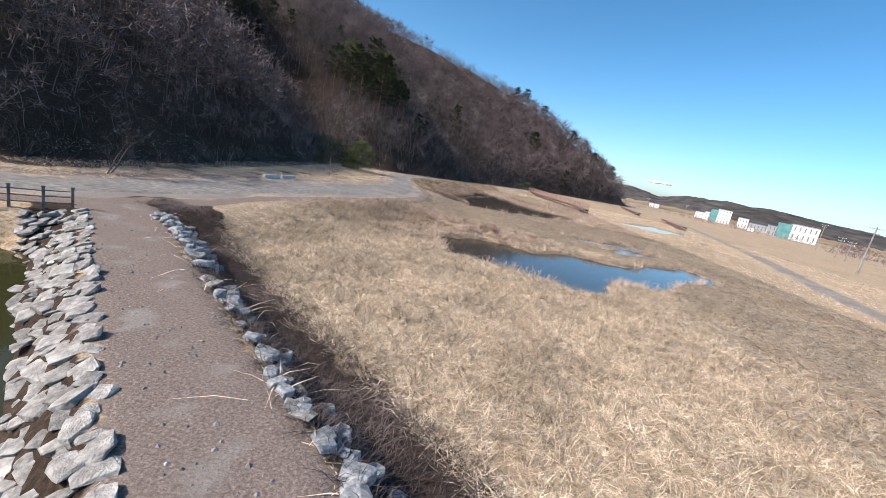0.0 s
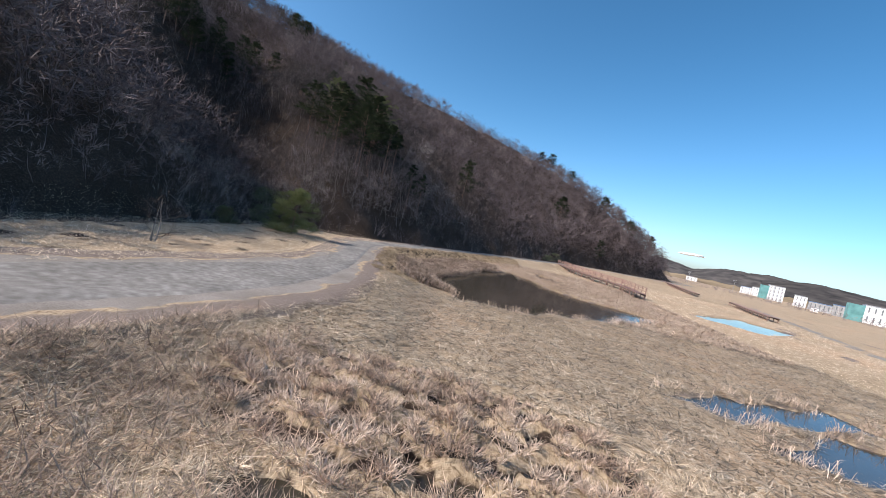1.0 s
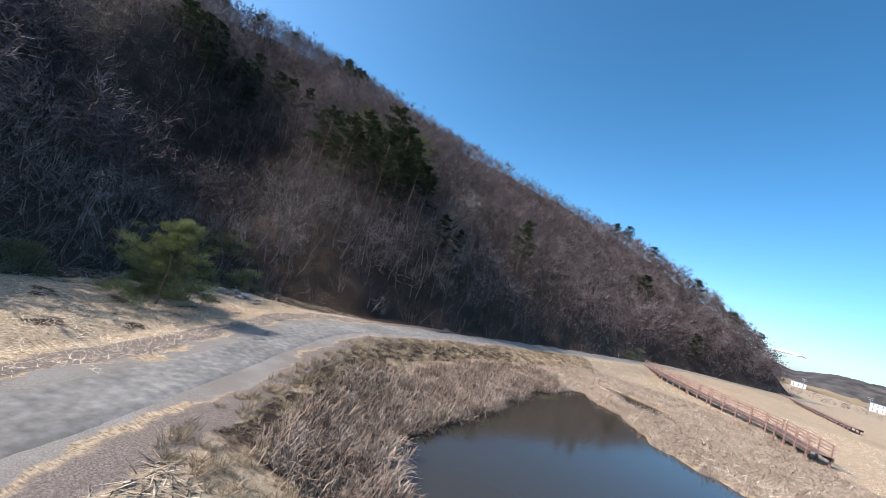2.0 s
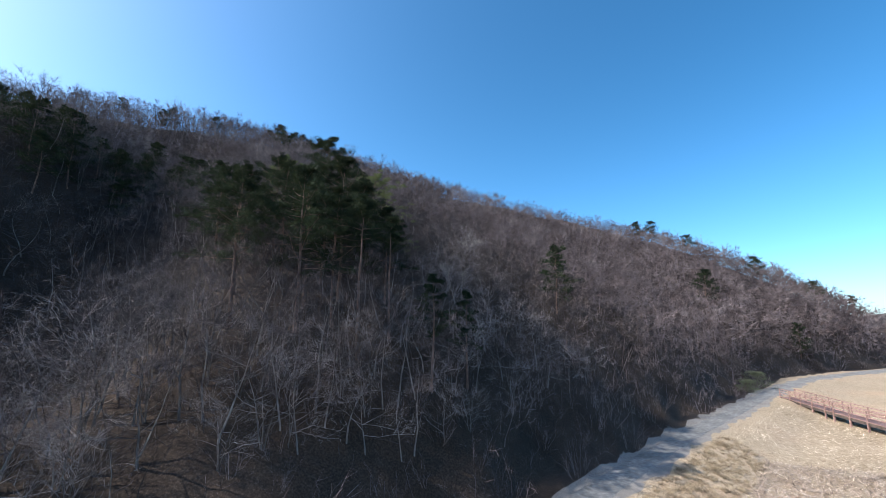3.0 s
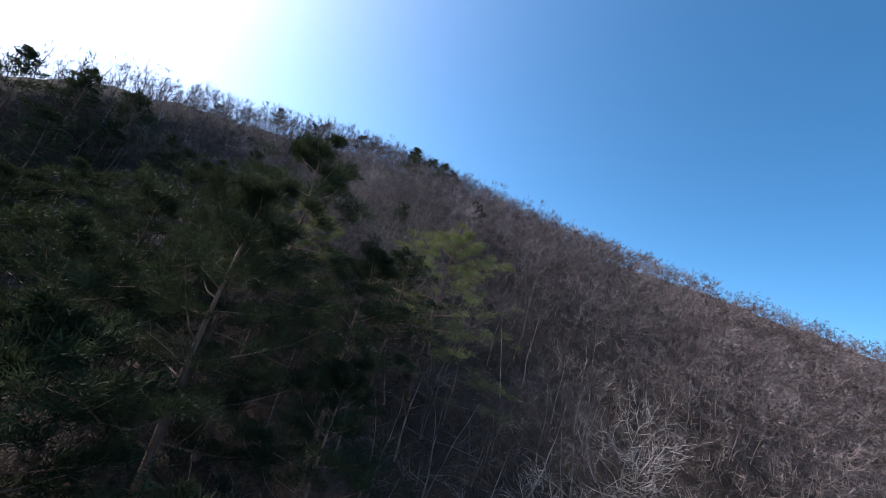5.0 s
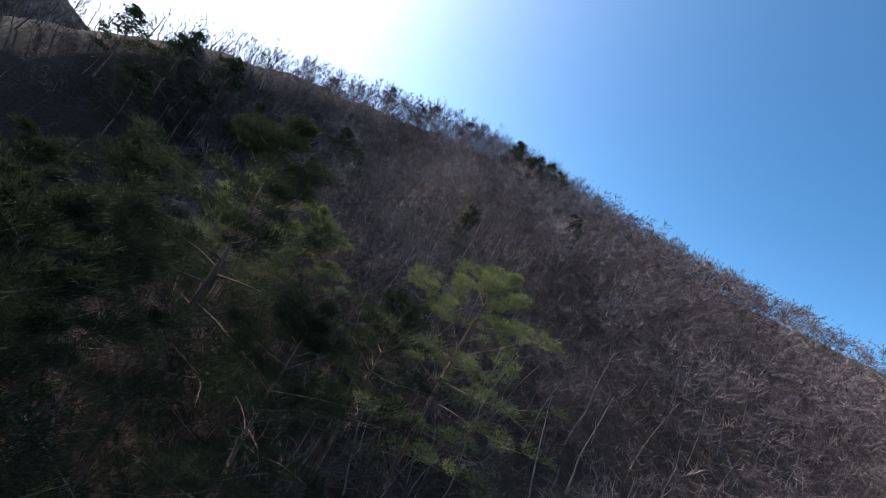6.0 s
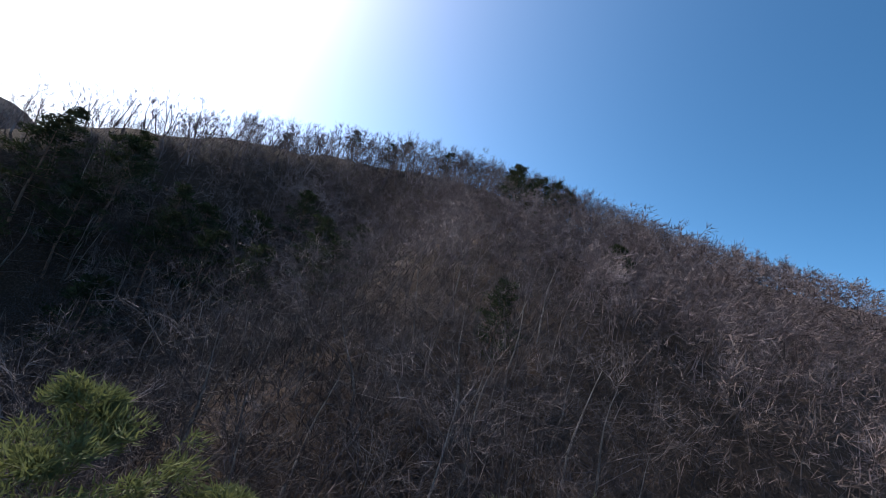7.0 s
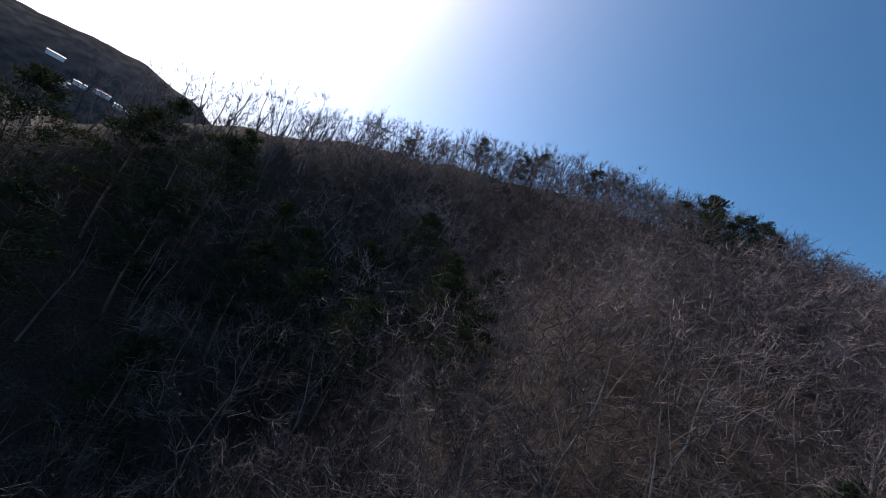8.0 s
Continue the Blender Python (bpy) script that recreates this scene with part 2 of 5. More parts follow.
# ---- building helpers ----
def mesh_from(name, verts, tris=None, quads=None, mats=(), smooth=False, mat_index=None):
    """A mesh from arrays of vertices, triangles and quads."""
    me = bpy.data.meshes.new(name)
    verts = np.asarray(verts, np.float32)
    tris = np.zeros((0, 3), np.int32) if tris is None else np.asarray(tris, np.int32)
    quads = np.zeros((0, 4), np.int32) if quads is None else np.asarray(quads, np.int32)
    me.vertices.add(len(verts))
    me.vertices.foreach_set("co", verts.ravel())
    loops = np.concatenate([tris.ravel(), quads.ravel()])
    me.loops.add(len(loops))
    me.loops.foreach_set("vertex_index", loops)
    me.polygons.add(len(tris) + len(quads))
    starts = np.concatenate([np.arange(len(tris)) * 3, len(tris) * 3 + np.arange(len(quads)) * 4])
    me.polygons.foreach_set("loop_start", starts.astype(np.int32))
    for mt in mats:
        me.materials.append(mt)
    if mat_index is not None:
        me.polygons.foreach_set("material_index", np.asarray(mat_index, np.int32))
    me.polygons.foreach_set("use_smooth", np.full(len(tris) + len(quads), smooth))
    me.update(calc_edges=True)
    return me


def part(name, bm, material, parent, label=""):
    me = bpy.data.meshes.new(name)
    bm.to_mesh(me)
    bm.free()
    me.materials.append(material)
    ob = new(name, me)
    ob.parent = parent
    return tagged(ob, label)


def child(name, me, parent, label="", m=None):
    ob = new(name, me)
    ob.parent = parent
    if m is not None:
        ob.matrix_basis = m
    return tagged(ob, label)


def empty(name, m, label, category, group=""):
    ob = new(name)
    ob.empty_display_size = 0.3
    ob.matrix_basis = m
    return tagged(ob, label, category, group)


def box(bm, size, centre=(0, 0, 0), bevel=0.0, turn=None):
    g = bmesh.ops.create_cube(bm, size=1.0)
    m = Matrix.Translation(centre) @ (turn if turn is not None else Matrix()) @ Matrix.Diagonal((*size, 1))
    bmesh.ops.transform(bm, matrix=m, verts=g["verts"])
    if bevel:
        edges = list({e for v in g["verts"] for e in v.link_edges})
        bmesh.ops.bevel(bm, geom=edges, offset=bevel, segments=2, affect="EDGES")
    return g


def rod(bm, a, b, r0, r1=None, sides=8):
    """A tapered round bar from a to b."""
    a, b = Vector(a), Vector(b)
    r1 = r0 if r1 is None else r1
    g = bmesh.ops.create_cone(bm, cap_ends=True, segments=sides, radius1=r0, radius2=max(r1, 1e-4), depth=(b - a).length)
    m = Matrix.Translation((a + b) / 2) @ (b - a).to_track_quat("Z", "Y").to_matrix().to_4x4()
    bmesh.ops.transform(bm, matrix=m, verts=g["verts"])


# ---- lie of the land ----
FOOT = np.array([(-75, -60), (-46, -12), (-27, 9), (-19.5, 19), (-18.3, 28), (-18.5, 40), (-19, 56), (-19.5, 64), (-20.5, 70), (-18, 74.8), (-13.8, 77), (-10.5, 80.5), (-5, 89), (1, 101), (9, 116), (20, 136), (36, 167), (52, 185), (76, 206), (98, 233), (108, 262), (104, 300), (80, 420), (-320, 420), (-320, -160), (-60, -160)], float)
CREST = np.array([(-45, 42, 14), (-50, 10, 12), (-66, 56, 24), (-84, 72, 17.3), (-89, 82, 20.8), (-91, 92, 30), (-91, 103, 40.7), (-90, 122, 56.5), (-78, 135, 60.3), (-62, 144, 59.3), (-70, 175, 51.9), (-85, 203, 68.5), (-25, 217, 66.5), (5, 238, 63.9), (32, 255, 54.4), (60, 239, 38.1), (84, 243, 25.2), (104, 258, 9.3), (-150, 130, 47.9), (-130, 80, 25.7), (-150, 40, 16), (-250, 0, 4), (-150, 240, 60), (-58, 134, 55.5), (-57, 145, 51.5), (-40, 150, 52.6), (-75, 118, 49.2), (-70, 210, 64.6), (-50, 200, 58.7), (10, 180, 52.8), (50, 205, 39.7), (80, 225, 30.6), (30, 215, 45.6)], float)
SPUR = np.array([(-62, 87), (-66, 93), (-73, 100), (-81, 109)], float)
GULLY = np.array([(-24, 74), (-43, 93), (-55, 109), (-68, 120)], float)
ROAD = np.array([(-60, -45, 2.0), (-34, -12, 2.0), (-23, 3, 2.0), (-17.6, 10.5, 2.0), (-14.2, 14.6, 2.1), (-12.2, 18.4, 2.4), (-11.2, 23, 2.6), (-9.8, 28, 2.9), (-6.4, 36, 3.4), (-4.0, 43, 3.2), (-3.5, 50, 2.3), (-4.5, 58, 1.65), (-6.1, 64.5, 1.8), (-7.3, 70, 2.0), (-7.2, 74, 1.9), (-6.0, 77.4, 1.7), (-3.6, 84, 1.5), (2, 96, 1.6), (9, 110, 1.6), (18, 126, 1.6), (29, 146, 1.6), (42, 166, 1.6), (62, 187, 1.6), (90, 212, 1.6), (112, 240, 1.6), (118, 270, 1.6), (112, 310, 1.6)], float)
PATH_WAY = np.array([(9.5, -6.0), (1.2, 3.0), (-4.3, 8.5), (-9.6, 14.2)], float)
TRACK = np.array([(34, 8), (40, 29), (46, 44), (51, 55), (60, 75), (74, 112), (92, 160)], float)
POND_A = np.array([(3.6, 27.6), (5.7, 29.0), (8.3, 29.3), (10.6, 28.2), (14.2, 31.2), (15.9, 30.3), (17.5, 30.1), (21.4, 33.0), (26.0, 36.3), (26.3, 32.8), (21.7, 30.0), (17.6, 25.2), (16.5, 26.2), (15.2, 25.4), (13.4, 23.2), (12.9, 21.5), (11.2, 20.8), (9.1, 21.6), (7.7, 22.4), (6.1, 22.7), (4.5, 23.4), (4.0, 25.0)], float)
POND_B = np.array([(2.5, 62), (5.4, 72), (7.2, 80), (11, 87), (13.5, 83), (15, 77), (20, 72.5), (26.5, 69.7), (18, 60.4), (14.5, 58.6), (9.5, 54.4), (5.5, 55.2)], float)
POND_C = np.array([(38, 87), (52, 99), (57.5, 92.4), (45, 81.4)], float)
POND_D = np.array([(16, 43.2), (20, 45), (26, 47), (27, 45), (21.5, 42.8), (18.5, 41.6)], float)
POND_E = np.array([(18.5, 39.6), (23, 43), (26, 42), (24, 39.5), (20, 38)], float)
POND_F = np.array([(13, 98), (16, 96.5), (21, 92.4), (18, 88), (15.4, 90)], float)
POND_L = np.array([(-12.0, 9.2), (-10.4, 10.6), (-8.8, 9.8), (-6.7, 7.6), (-1.4, 2.2), (5.5, -5.4), (5, -30), (-30, -30), (-22, -3)], float)


def dist_line(x, y, pts, closed=False):
    """Distance of every (x, y) from a polyline, and the place along it of the nearest point."""
    best = np.full(x.shape, 1e9)
    along = np.zeros(x.shape)
    ends = len(pts) if closed else len(pts) - 1
    for i in range(ends):
        a, b = pts[i][:2], pts[(i + 1) % len(pts)][:2]
        d = b - a
        t = np.clip(((x - a[0]) * d[0] + (y - a[1]) * d[1]) / (d @ d), 0, 1)
        r = np.hypot(x - a[0] - t * d[0], y - a[1] - t * d[1])
        along = np.where(r < best, i + t, along)
        best = np.minimum(best, r)
    return best, along


def inside(x, y, pts):
    odd = np.zeros(x.shape, bool)
    for (x0, y0), (x1, y1) in zip(pts, np.roll(pts, -1, 0)):
        cross = (y0 > y) != (y1 > y)
        odd ^= cross & (x < (x1 - x0) * (y - y0) / (y1 - y0 + 1e-12) + x0)
    return odd


def within(x, y, pts):
    """Signed distance: positive inside."""
    d, _ = dist_line(x, y, pts, True)
    return np.where(inside(x, y, pts), d, -d)


def step(a, b, v):
    t = np.clip((v - a) / (b - a), 0, 1)
    return t * t * (3 - 2 * t)


def waves(x, y, size, seed, octaves=4):
    """A smooth sum of sines in many directions, about -1 to 1."""
    g = np.random.default_rng(seed)
    out = np.zeros(np.shape(x))
    for o in range(octaves):
        for _ in range(4):
            a, p = g.uniform(0, 2 * np.pi, 2)
            k = 2 * np.pi / size * 1.9**o * g.uniform(0.7, 1.3)
            out = out + np.sin((x * np.cos(a) + y * np.sin(a)) * k + p) * 0.6**o
    return out / 5.0


def tussocks(x, y):
    """Where mounds of sedge stand with dark gaps between them, and their shape."""
    return np.exp(-(((x - 6.0) / 6.0) ** 2 + ((y - 34.5) / 3.4) ** 2)), waves(x, y, 1.15, 12, 2)


def land(x, y):
    """Ground height and the cover masks gravel, litter, mud at every (x, y)."""
    x, y = np.asarray(x, float), np.asarray(y, float)
    marsh = -0.82 + 0.09 * waves(x, y, 7, 1) + 0.05 * waves(x, y, 1.6, 2)
    wob = 0.9 * waves(x, y, 5, 3) + 0.35 * waves(x, y, 1.3, 4)
    road_d, road_s = dist_line(x, y, ROAD)
    half = np.interp(road_s, np.arange(len(ROAD)), ROAD[:, 2])
    # the firm ground left of the road and its shoulder
    hill_d = within(x, y, FOOT)
    bank = step(half + 6.0, half + 0.9, road_d + 0.4 * wob)
    between = step(-14, -9, hill_d) * step(95, 70, y) * (x < 2) * (x < np.interp(y, ROAD[:17, 1], ROAD[:17, 0]))
    shelf = np.maximum(bank, np.maximum(between, step(-6, -1, hill_d)))
    way_d, _ = dist_line(x, y, PATH_WAY)
    dyke = step(2.5, 1.25, way_d + 0.15 * wob)
    z = marsh * (1 - shelf) + (0.02 + 0.04 * waves(x, y, 4, 5)) * shelf
    z = np.maximum(z, marsh * (1 - dyke) + (0.0 + 0.025 * waves(x, y, 1.2, 6)) * dyke)
    # tussocky mounds by the near pond
    tuss, hump = tussocks(x, y)
    z = z + tuss * 0.75 * np.maximum(-0.4, hump) * (1 - shelf)
    z = z - 0.3 * np.exp(-(((x - 3.9) / 0.9) ** 2 + ((y - 30.5) / 0.6) ** 2))
    water = np.full(x.shape, -99.0)
    for p in (POND_A, POND_B, POND_C, POND_D, POND_E, POND_F):
        water = np.maximum(water, within(x, y, p) - (0.0 if p is POND_A else 0.75 if p is POND_D or p is POND_E else 1.0 if p is POND_F or p is POND_C else 0.4))
    water = water + 0.45 + 0.6 * wob
    z = np.where(shelf < 0.9, z - (0.75 * step(-0.7, 1.2, water)) * (1 - shelf), z)
    left = within(x, y, POND_L) + 0.3 * wob
    z = z * (1 - step(-0.3, 0.6, left) * (1 - dyke)) + (-1.5) * step(-0.3, 0.6, left) * (1 - dyke)
    # hill
    d = np.maximum(hill_d + 1.2 * waves(x, y, 16, 7), 0)
    up = (0.62 + 0.08 * step(25, 80, x) + 0.18 * step(67, 57, y)) * d + (3.0 + 1.5 * step(25, 80, x)) * (1 - np.exp(-d / 9))
    w = 1 / (((x[..., None] - CREST[:, 0]) ** 2 + (y[..., None] - CREST[:, 1]) ** 2) + 220) ** 2
    cap = (w * CREST[:, 2]).sum(-1) / w.sum(-1)
    k = 4.0
    soft = -k * np.logaddexp(-up / k, -cap / k)
    gully_d, _ = dist_line(x, y, GULLY)
    soft = soft - np.minimum(10 * np.exp(-((gully_d / 11) ** 2)) * step(2, 20, d) * (1 - 0.2 * step(24, 44, d)), soft * 0.62)
    spur_d, spur_s = dist_line(x, y, SPUR)
    soft = soft + np.interp(spur_s, [0, 1, 3], [3.8, 5.0, 3.2]) * np.exp(-((spur_d / 9) ** 2))
    z = z + np.where(d > 0, np.maximum(soft, 0), 0) + 0.5 * waves(x, y, 11, 8) * step(0, 12, d)
    gravel = step(0.7, -0.5, road_d - half + 0.8 * wob)
    gravel = np.maximum(gravel, (0.4 + 0.35 * waves(x, y, 1.7, 15)) * step(1.3, 0.6, way_d + 0.2 * wob))
    track_d, _ = dist_line(x, y, TRACK)
    gravel = np.maximum(gravel, (0.7 + 0.3 * waves(x, y, 6, 17)) * step(2.6, 1.2, track_d + 0.5 * wob))
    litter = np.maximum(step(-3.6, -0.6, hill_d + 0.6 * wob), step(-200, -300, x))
    litter = np.maximum(litter, between * (0.3 + 0.5 * waves(x, y, 3.2, 21)) * (hill_d < 0))
    # Litter tone in the hollows paints the shade between the mounds.
    litter = np.maximum(litter, step(0.2, 0.45, tuss) * step(0.08, -0.2, hump) * (1 - shelf))
    # The litter tone is reused for a dark patch in the dip.
    litter = np.maximum(litter, np.exp(-(((x - 3.9) / 0.9) ** 2 + ((y - 30.5) / 0.6) ** 2)))
    reedy = step(-5.5, -4.0, water) * step(2.2, 3.2, road_d - half) * (x < 9) * step(54, 58, y) * step(92, 88, y)
    verge = step(0.5, 1.0, road_d - half) * step(4.6, 3.4, road_d - half + 0.4 * wob) * step(52, 58, y) * step(96, 88, y) * (x > np.interp(y, ROAD[:17, 1], ROAD[:17, 0]))
    # The litter tone darkens the verge among the tussocks in patches.
    litter = np.maximum(litter, verge * (0.72 + 0.45 * waves(x, y, 1.1, 20)))
    # Litter tone under the cattails paints the shade among their stems.
    litter = np.maximum(litter, reedy * (0.62 + 0.4 * waves(x, y, 1.3, 19)))
    rim = np.exp(-(((water + 0.4) / 0.5) ** 2)) * 0.6 + step(0.0, 0.6, water)
    side = (x + y * 0.96) > 3.2
    mud = np.maximum(rim, step(3.6, 2.4, way_d + 0.4 * wob) * np.where(way_d > 1.3, 0.0, 0.95))
    litter = np.maximum(litter, 0.95 * np.where(side, 1.0, step(2.9, 2.5, way_d)) * step(4.0, 3.2, way_d + 0.5 * wob) * step(1.15, 1.5, way_d + 0.2 * wob))
    mud = np.maximum(mud, 0.8 * np.exp(-(((road_d - half - 1.3 + 0.5 * wob) / 1.1) ** 2)) * step(24, 30, y) * step(54, 46, y) * (x > -9))
    mud = np.maximum(mud, 0.75 * np.exp(-(((track_d - 9 + 1.5 * wob) / 2.2) ** 2)) * (x > 38) * step(-0.1, 0.4, waves(x, y, 14, 18)))
    mud = np.maximum(mud, 0.9 * np.exp(-(((road_d - half - 0.8 + 0.4 * wob) / 0.8) ** 2)) * step(100, 85, y))
    return z, gravel, litter, mud, water, road_d - half, hill_d


def spaced(*spans):
    """Coordinates from spans of (start, end, step)."""
    out = [np.arange(a, b, s) for a, b, s in spans]
    return np.unique(np.concatenate(out + [[spans[-1][1]]]).round(4))


def outwards(edge, far, first, grow=1.35):
    v, s, out = edge, first, []
    while v < far:
        s *= grow
        v += s
        out.append(v)
    return np.array(out)


def build_ground():
    xs = spaced((-130, -60, 3), (-60, -22, 1.6), (-22, -14, 0.8), (-14, 9, 0.36), (9, 28, 0.5), (28, 60, 1.4), (60, 130, 3))
    ys = spaced((-12, -4, 1), (-4, 36, 0.4), (36, 60, 0.6), (60, 100, 1.0), (100, 150, 1.8), (150, 280, 3))
    xs = np.concatenate([-outwards(130, 4200, 6)[::-1], xs, outwards(130, 4200, 6)])
    ys = np.concatenate([-outwards(12, 4200, 3)[::-1], ys, outwards(280, 4200, 6)])
    gx, gy = np.meshgrid(xs, ys)
    z, gravel, litter, mud, *_ = land(gx, gy)
    nx, ny = len(xs), len(ys)
    idx = np.arange(nx * ny).reshape(ny, nx)
    quads = np.stack([idx[:-1, :-1], idx[:-1, 1:], idx[1:, 1:], idx[1:, :-1]], -1).reshape(-1, 4)
    me = mesh_from("ground", np.stack([gx, gy, z], -1).reshape(-1, 3), quads=quads, mats=[M_GROUND], smooth=True)
    at = me.color_attributes.new("cover", "FLOAT_COLOR", "POINT")
    rgba = np.stack([gravel, litter, mud, np.ones_like(z)], -1).reshape(-1, 4).astype(np.float32)
    at.data.foreach_set("color", rgba.ravel())
    return tagged(new("ground", me), "straw-coloured dry marsh, leaf-littered hillside and gravel ground", "ground", kind="structure")


def height(x, y):
    return land(np.atleast_1d(np.asarray(x, float)), np.atleast_1d(np.asarray(y, float)))[0]


ground = build_ground()


def build_road():
    """The gravel surface as a strip with ragged edges, a little proud of the ground."""
    pts = []
    for i in range(len(ROAD) - 1):
        m = max(2, int(np.hypot(*(ROAD[i + 1, :2] - ROAD[i, :2])) / 0.8))
        for t in np.arange(m) / m:
            pts.append(ROAD[i] * (1 - t) + ROAD[i + 1] * t)
    pts = np.array(pts)
    k = np.ones(9) / 9
    for c in range(3):
        pts[4:-4, c] = np.convolve(pts[:, c], k, "valid")
    tan = np.gradient(pts[:, :2], axis=0)
    tan /= np.linalg.norm(tan, axis=1)[:, None]
    nrm = np.stack([tan[:, 1], -tan[:, 0]], -1)
    across = np.array([-1, -0.8, -0.5, -0.2, 0.2, 0.5, 0.8, 1])
    rows = []
    for j, a in enumerate(across):
        h = pts[:, 2] - 0.55
        xy = pts[:, :2] + nrm * (a * h)[:, None]
        z = height(xy[:, 0], xy[:, 1]) + (0.035 if abs(a) < 1 else -0.05)
        rows.append(np.column_stack([xy, z]))
    v = np.stack(rows, 1)
    n, m = v.shape[:2]
    idx = np.arange(n * m).reshape(n, m)
    q = np.stack([idx[:-1, :-1], idx[:-1, 1:], idx[1:, 1:], idx[1:, :-1]], -1).reshape(-1, 4)
    me = mesh_from("road", v.reshape(-1, 3), quads=q, mats=[M_ROAD], smooth=True)
    tagged(new("road", me), "pale grey compacted gravel track along the foot of the hill", "road", kind="structure")


def build_water(name, pts, level, material, label):
    lo, hi = pts.min(0) - 2.5, pts.max(0) + 2.5
    bm = bmesh.new()
    vs = [bm.verts.new((a, b, level)) for a, b in ((lo[0], lo[1]), (hi[0], lo[1]), (hi[0], hi[1]), (lo[0], hi[1]))]
    bm.faces.new(vs)
    me = bpy.data.meshes.new(name)
    bm.to_mesh(me)
    bm.free()
    me.materials.append(material)
    tagged(new(name, me), label, "pond", kind="structure")


build_road()
build_water("water", np.array([(-2, 16), (62, 100)]), -0.95, M_WATER, "still dark marsh ponds that reflect the blue sky")
build_water("water", np.array([(-24, -28), (-3, 9.0)]), -1.0, M_WATER_GREEN, "murky olive-green pond beside the stone-faced bank")


# ---- woody plants ----
def unit(v):
    return v / (np.linalg.norm(v, axis=-1, keepdims=True) + 1e-9)


def side_axes(d):
    ref = np.where(np.abs(d[:, 2:3]) > 0.9, np.array([[1.0, 0, 0]]), np.array([[0, 0, 1.0]]))
    u = unit(np.cross(d, ref))
    return u, np.cross(d, u)


def tubes(a, b, r0, r1, sides):
    """Open tapered prisms from a to b: vertices and quads."""
    n = len(a)
    u, w = side_axes(unit(b - a))
    ang = np.arange(sides) * 2 * np.pi / sides
    ring = u[:, None] * np.cos(ang)[None, :, None] + w[:, None] * np.sin(ang)[None, :, None]
    v = np.concatenate([a[:, None] + ring * r0[:, None, None], b[:, None] + ring * r1[:, None, None]], 1)
    base = np.arange(n)[:, None] * 2 * sides
    i = np.arange(sides)
    j = (i + 1) % sides
    q = np.stack([base + i, base + j, base + sides + j, base + sides + i], -1).reshape(-1, 4)
    return v.reshape(-1, 3), q


def spikes(a, b, r):
    """Three-sided pointed twigs from a to b: vertices and triangles."""
    n = len(a)
    u, w = side_axes(unit(b - a))
    ang = np.arange(3) * 2 * np.pi / 3
    ring = u[:, None] * np.cos(ang)[None, :, None] + w[:, None] * np.sin(ang)[None, :, None]
    v = np.concatenate([a[:, None] + ring * r[:, None, None], b[:, None]], 1)
    base = np.arange(n)[:, None] * 4
    t = np.stack([base + np.array([0, 1, 2]), base + np.array([1, 2, 0]), np.broadcast_to(base + 3, (n, 3))], -1).reshape(-1, 3)
    return v.reshape(-1, 3), t


def slivers(g, a, b, r):
    """Fine twigs as single slim triangles turned every way."""
    s = unit(np.cross(unit(b - a), g.normal(0, 1, a.shape))) * np.reshape(r, (-1, 1))
    v = np.stack([a - s, a + s, b], 1).reshape(-1, 3)
    return v, np.arange(len(v)).reshape(-1, 3)


class Limbs:
    """Collects tubes and spikes for one mesh."""

    def __init__(self):
        self.v, self.t, self.q, self.n = [], [], [], 0

    def add(self, v, t=None, q=None):
        if t is not None:
            self.t.append(t + self.n)
        if q is not None:
            self.q.append(q + self.n)
        self.v.append(v)
        self.n += len(v)

    def arrays(self):
        v = np.concatenate(self.v) if self.v else np.zeros((0, 3))
        t = np.concatenate(self.t) if self.t else np.zeros((0, 3), int)
        q = np.concatenate(self.q) if self.q else np.zeros((0, 4), int)
        return v, t, q

    def mesh(self, name, material):
        v, t, q = self.arrays()
        return mesh_from(name, v, t, q, [material], smooth=False)


def crooked(g, start, way, length, n, bend, lift=0.0):
    """A crooked line of n + 1 points."""
    p, d, out = np.array(start, float), np.array(way, float), [np.array(start, float)]
    for _ in range(n):
        d = d + g.normal(0, bend, 3) + np.array([0, 0, lift])
        d /= np.linalg.norm(d)
        p = p + d * length / n
        out.append(p.copy())
    return np.array(out)


def along(line, t):
    f = np.clip(t, 0, 0.9999) * (len(line) - 1)
    i = int(f)
    return line[i] * (1 - f + i) + line[i + 1] * (f - i)


def bent_twigs(g, a, way, length, r, bend=0.35, lift=0.1):
    """Curved tapering twigs: a slim strip and a pointed tip each. Returns vertices, triangles, middles and ends."""
    n = len(a)
    length, r = np.reshape(length, (-1, 1)), np.reshape(r, (-1, 1))
    mid = a + way * length * 0.5
    turn = unit(way + g.normal(0, bend, (n, 3)) + (0, 0, lift))
    end = mid + turn * length * 0.5
    s = unit(np.cross(way, g.normal(0, 1, (n, 3)))) * r
    v = np.stack([a - s, a + s, mid + s * 0.65, mid - s * 0.65, end], 1).reshape(-1, 3)
    b = np.arange(n)[:, None] * 5
    t = np.concatenate([b + np.array([0, 1, 2]), b + np.array([0, 2, 3]), b + np.array([3, 2, 4])])
    return v, t, mid, end


def on_bent(a, mid, end, t):
    """Places along bent twigs."""
    return np.where(t < 0.5, a + (mid - a) * 2 * t, mid + (end - mid) * (2 * t - 1))


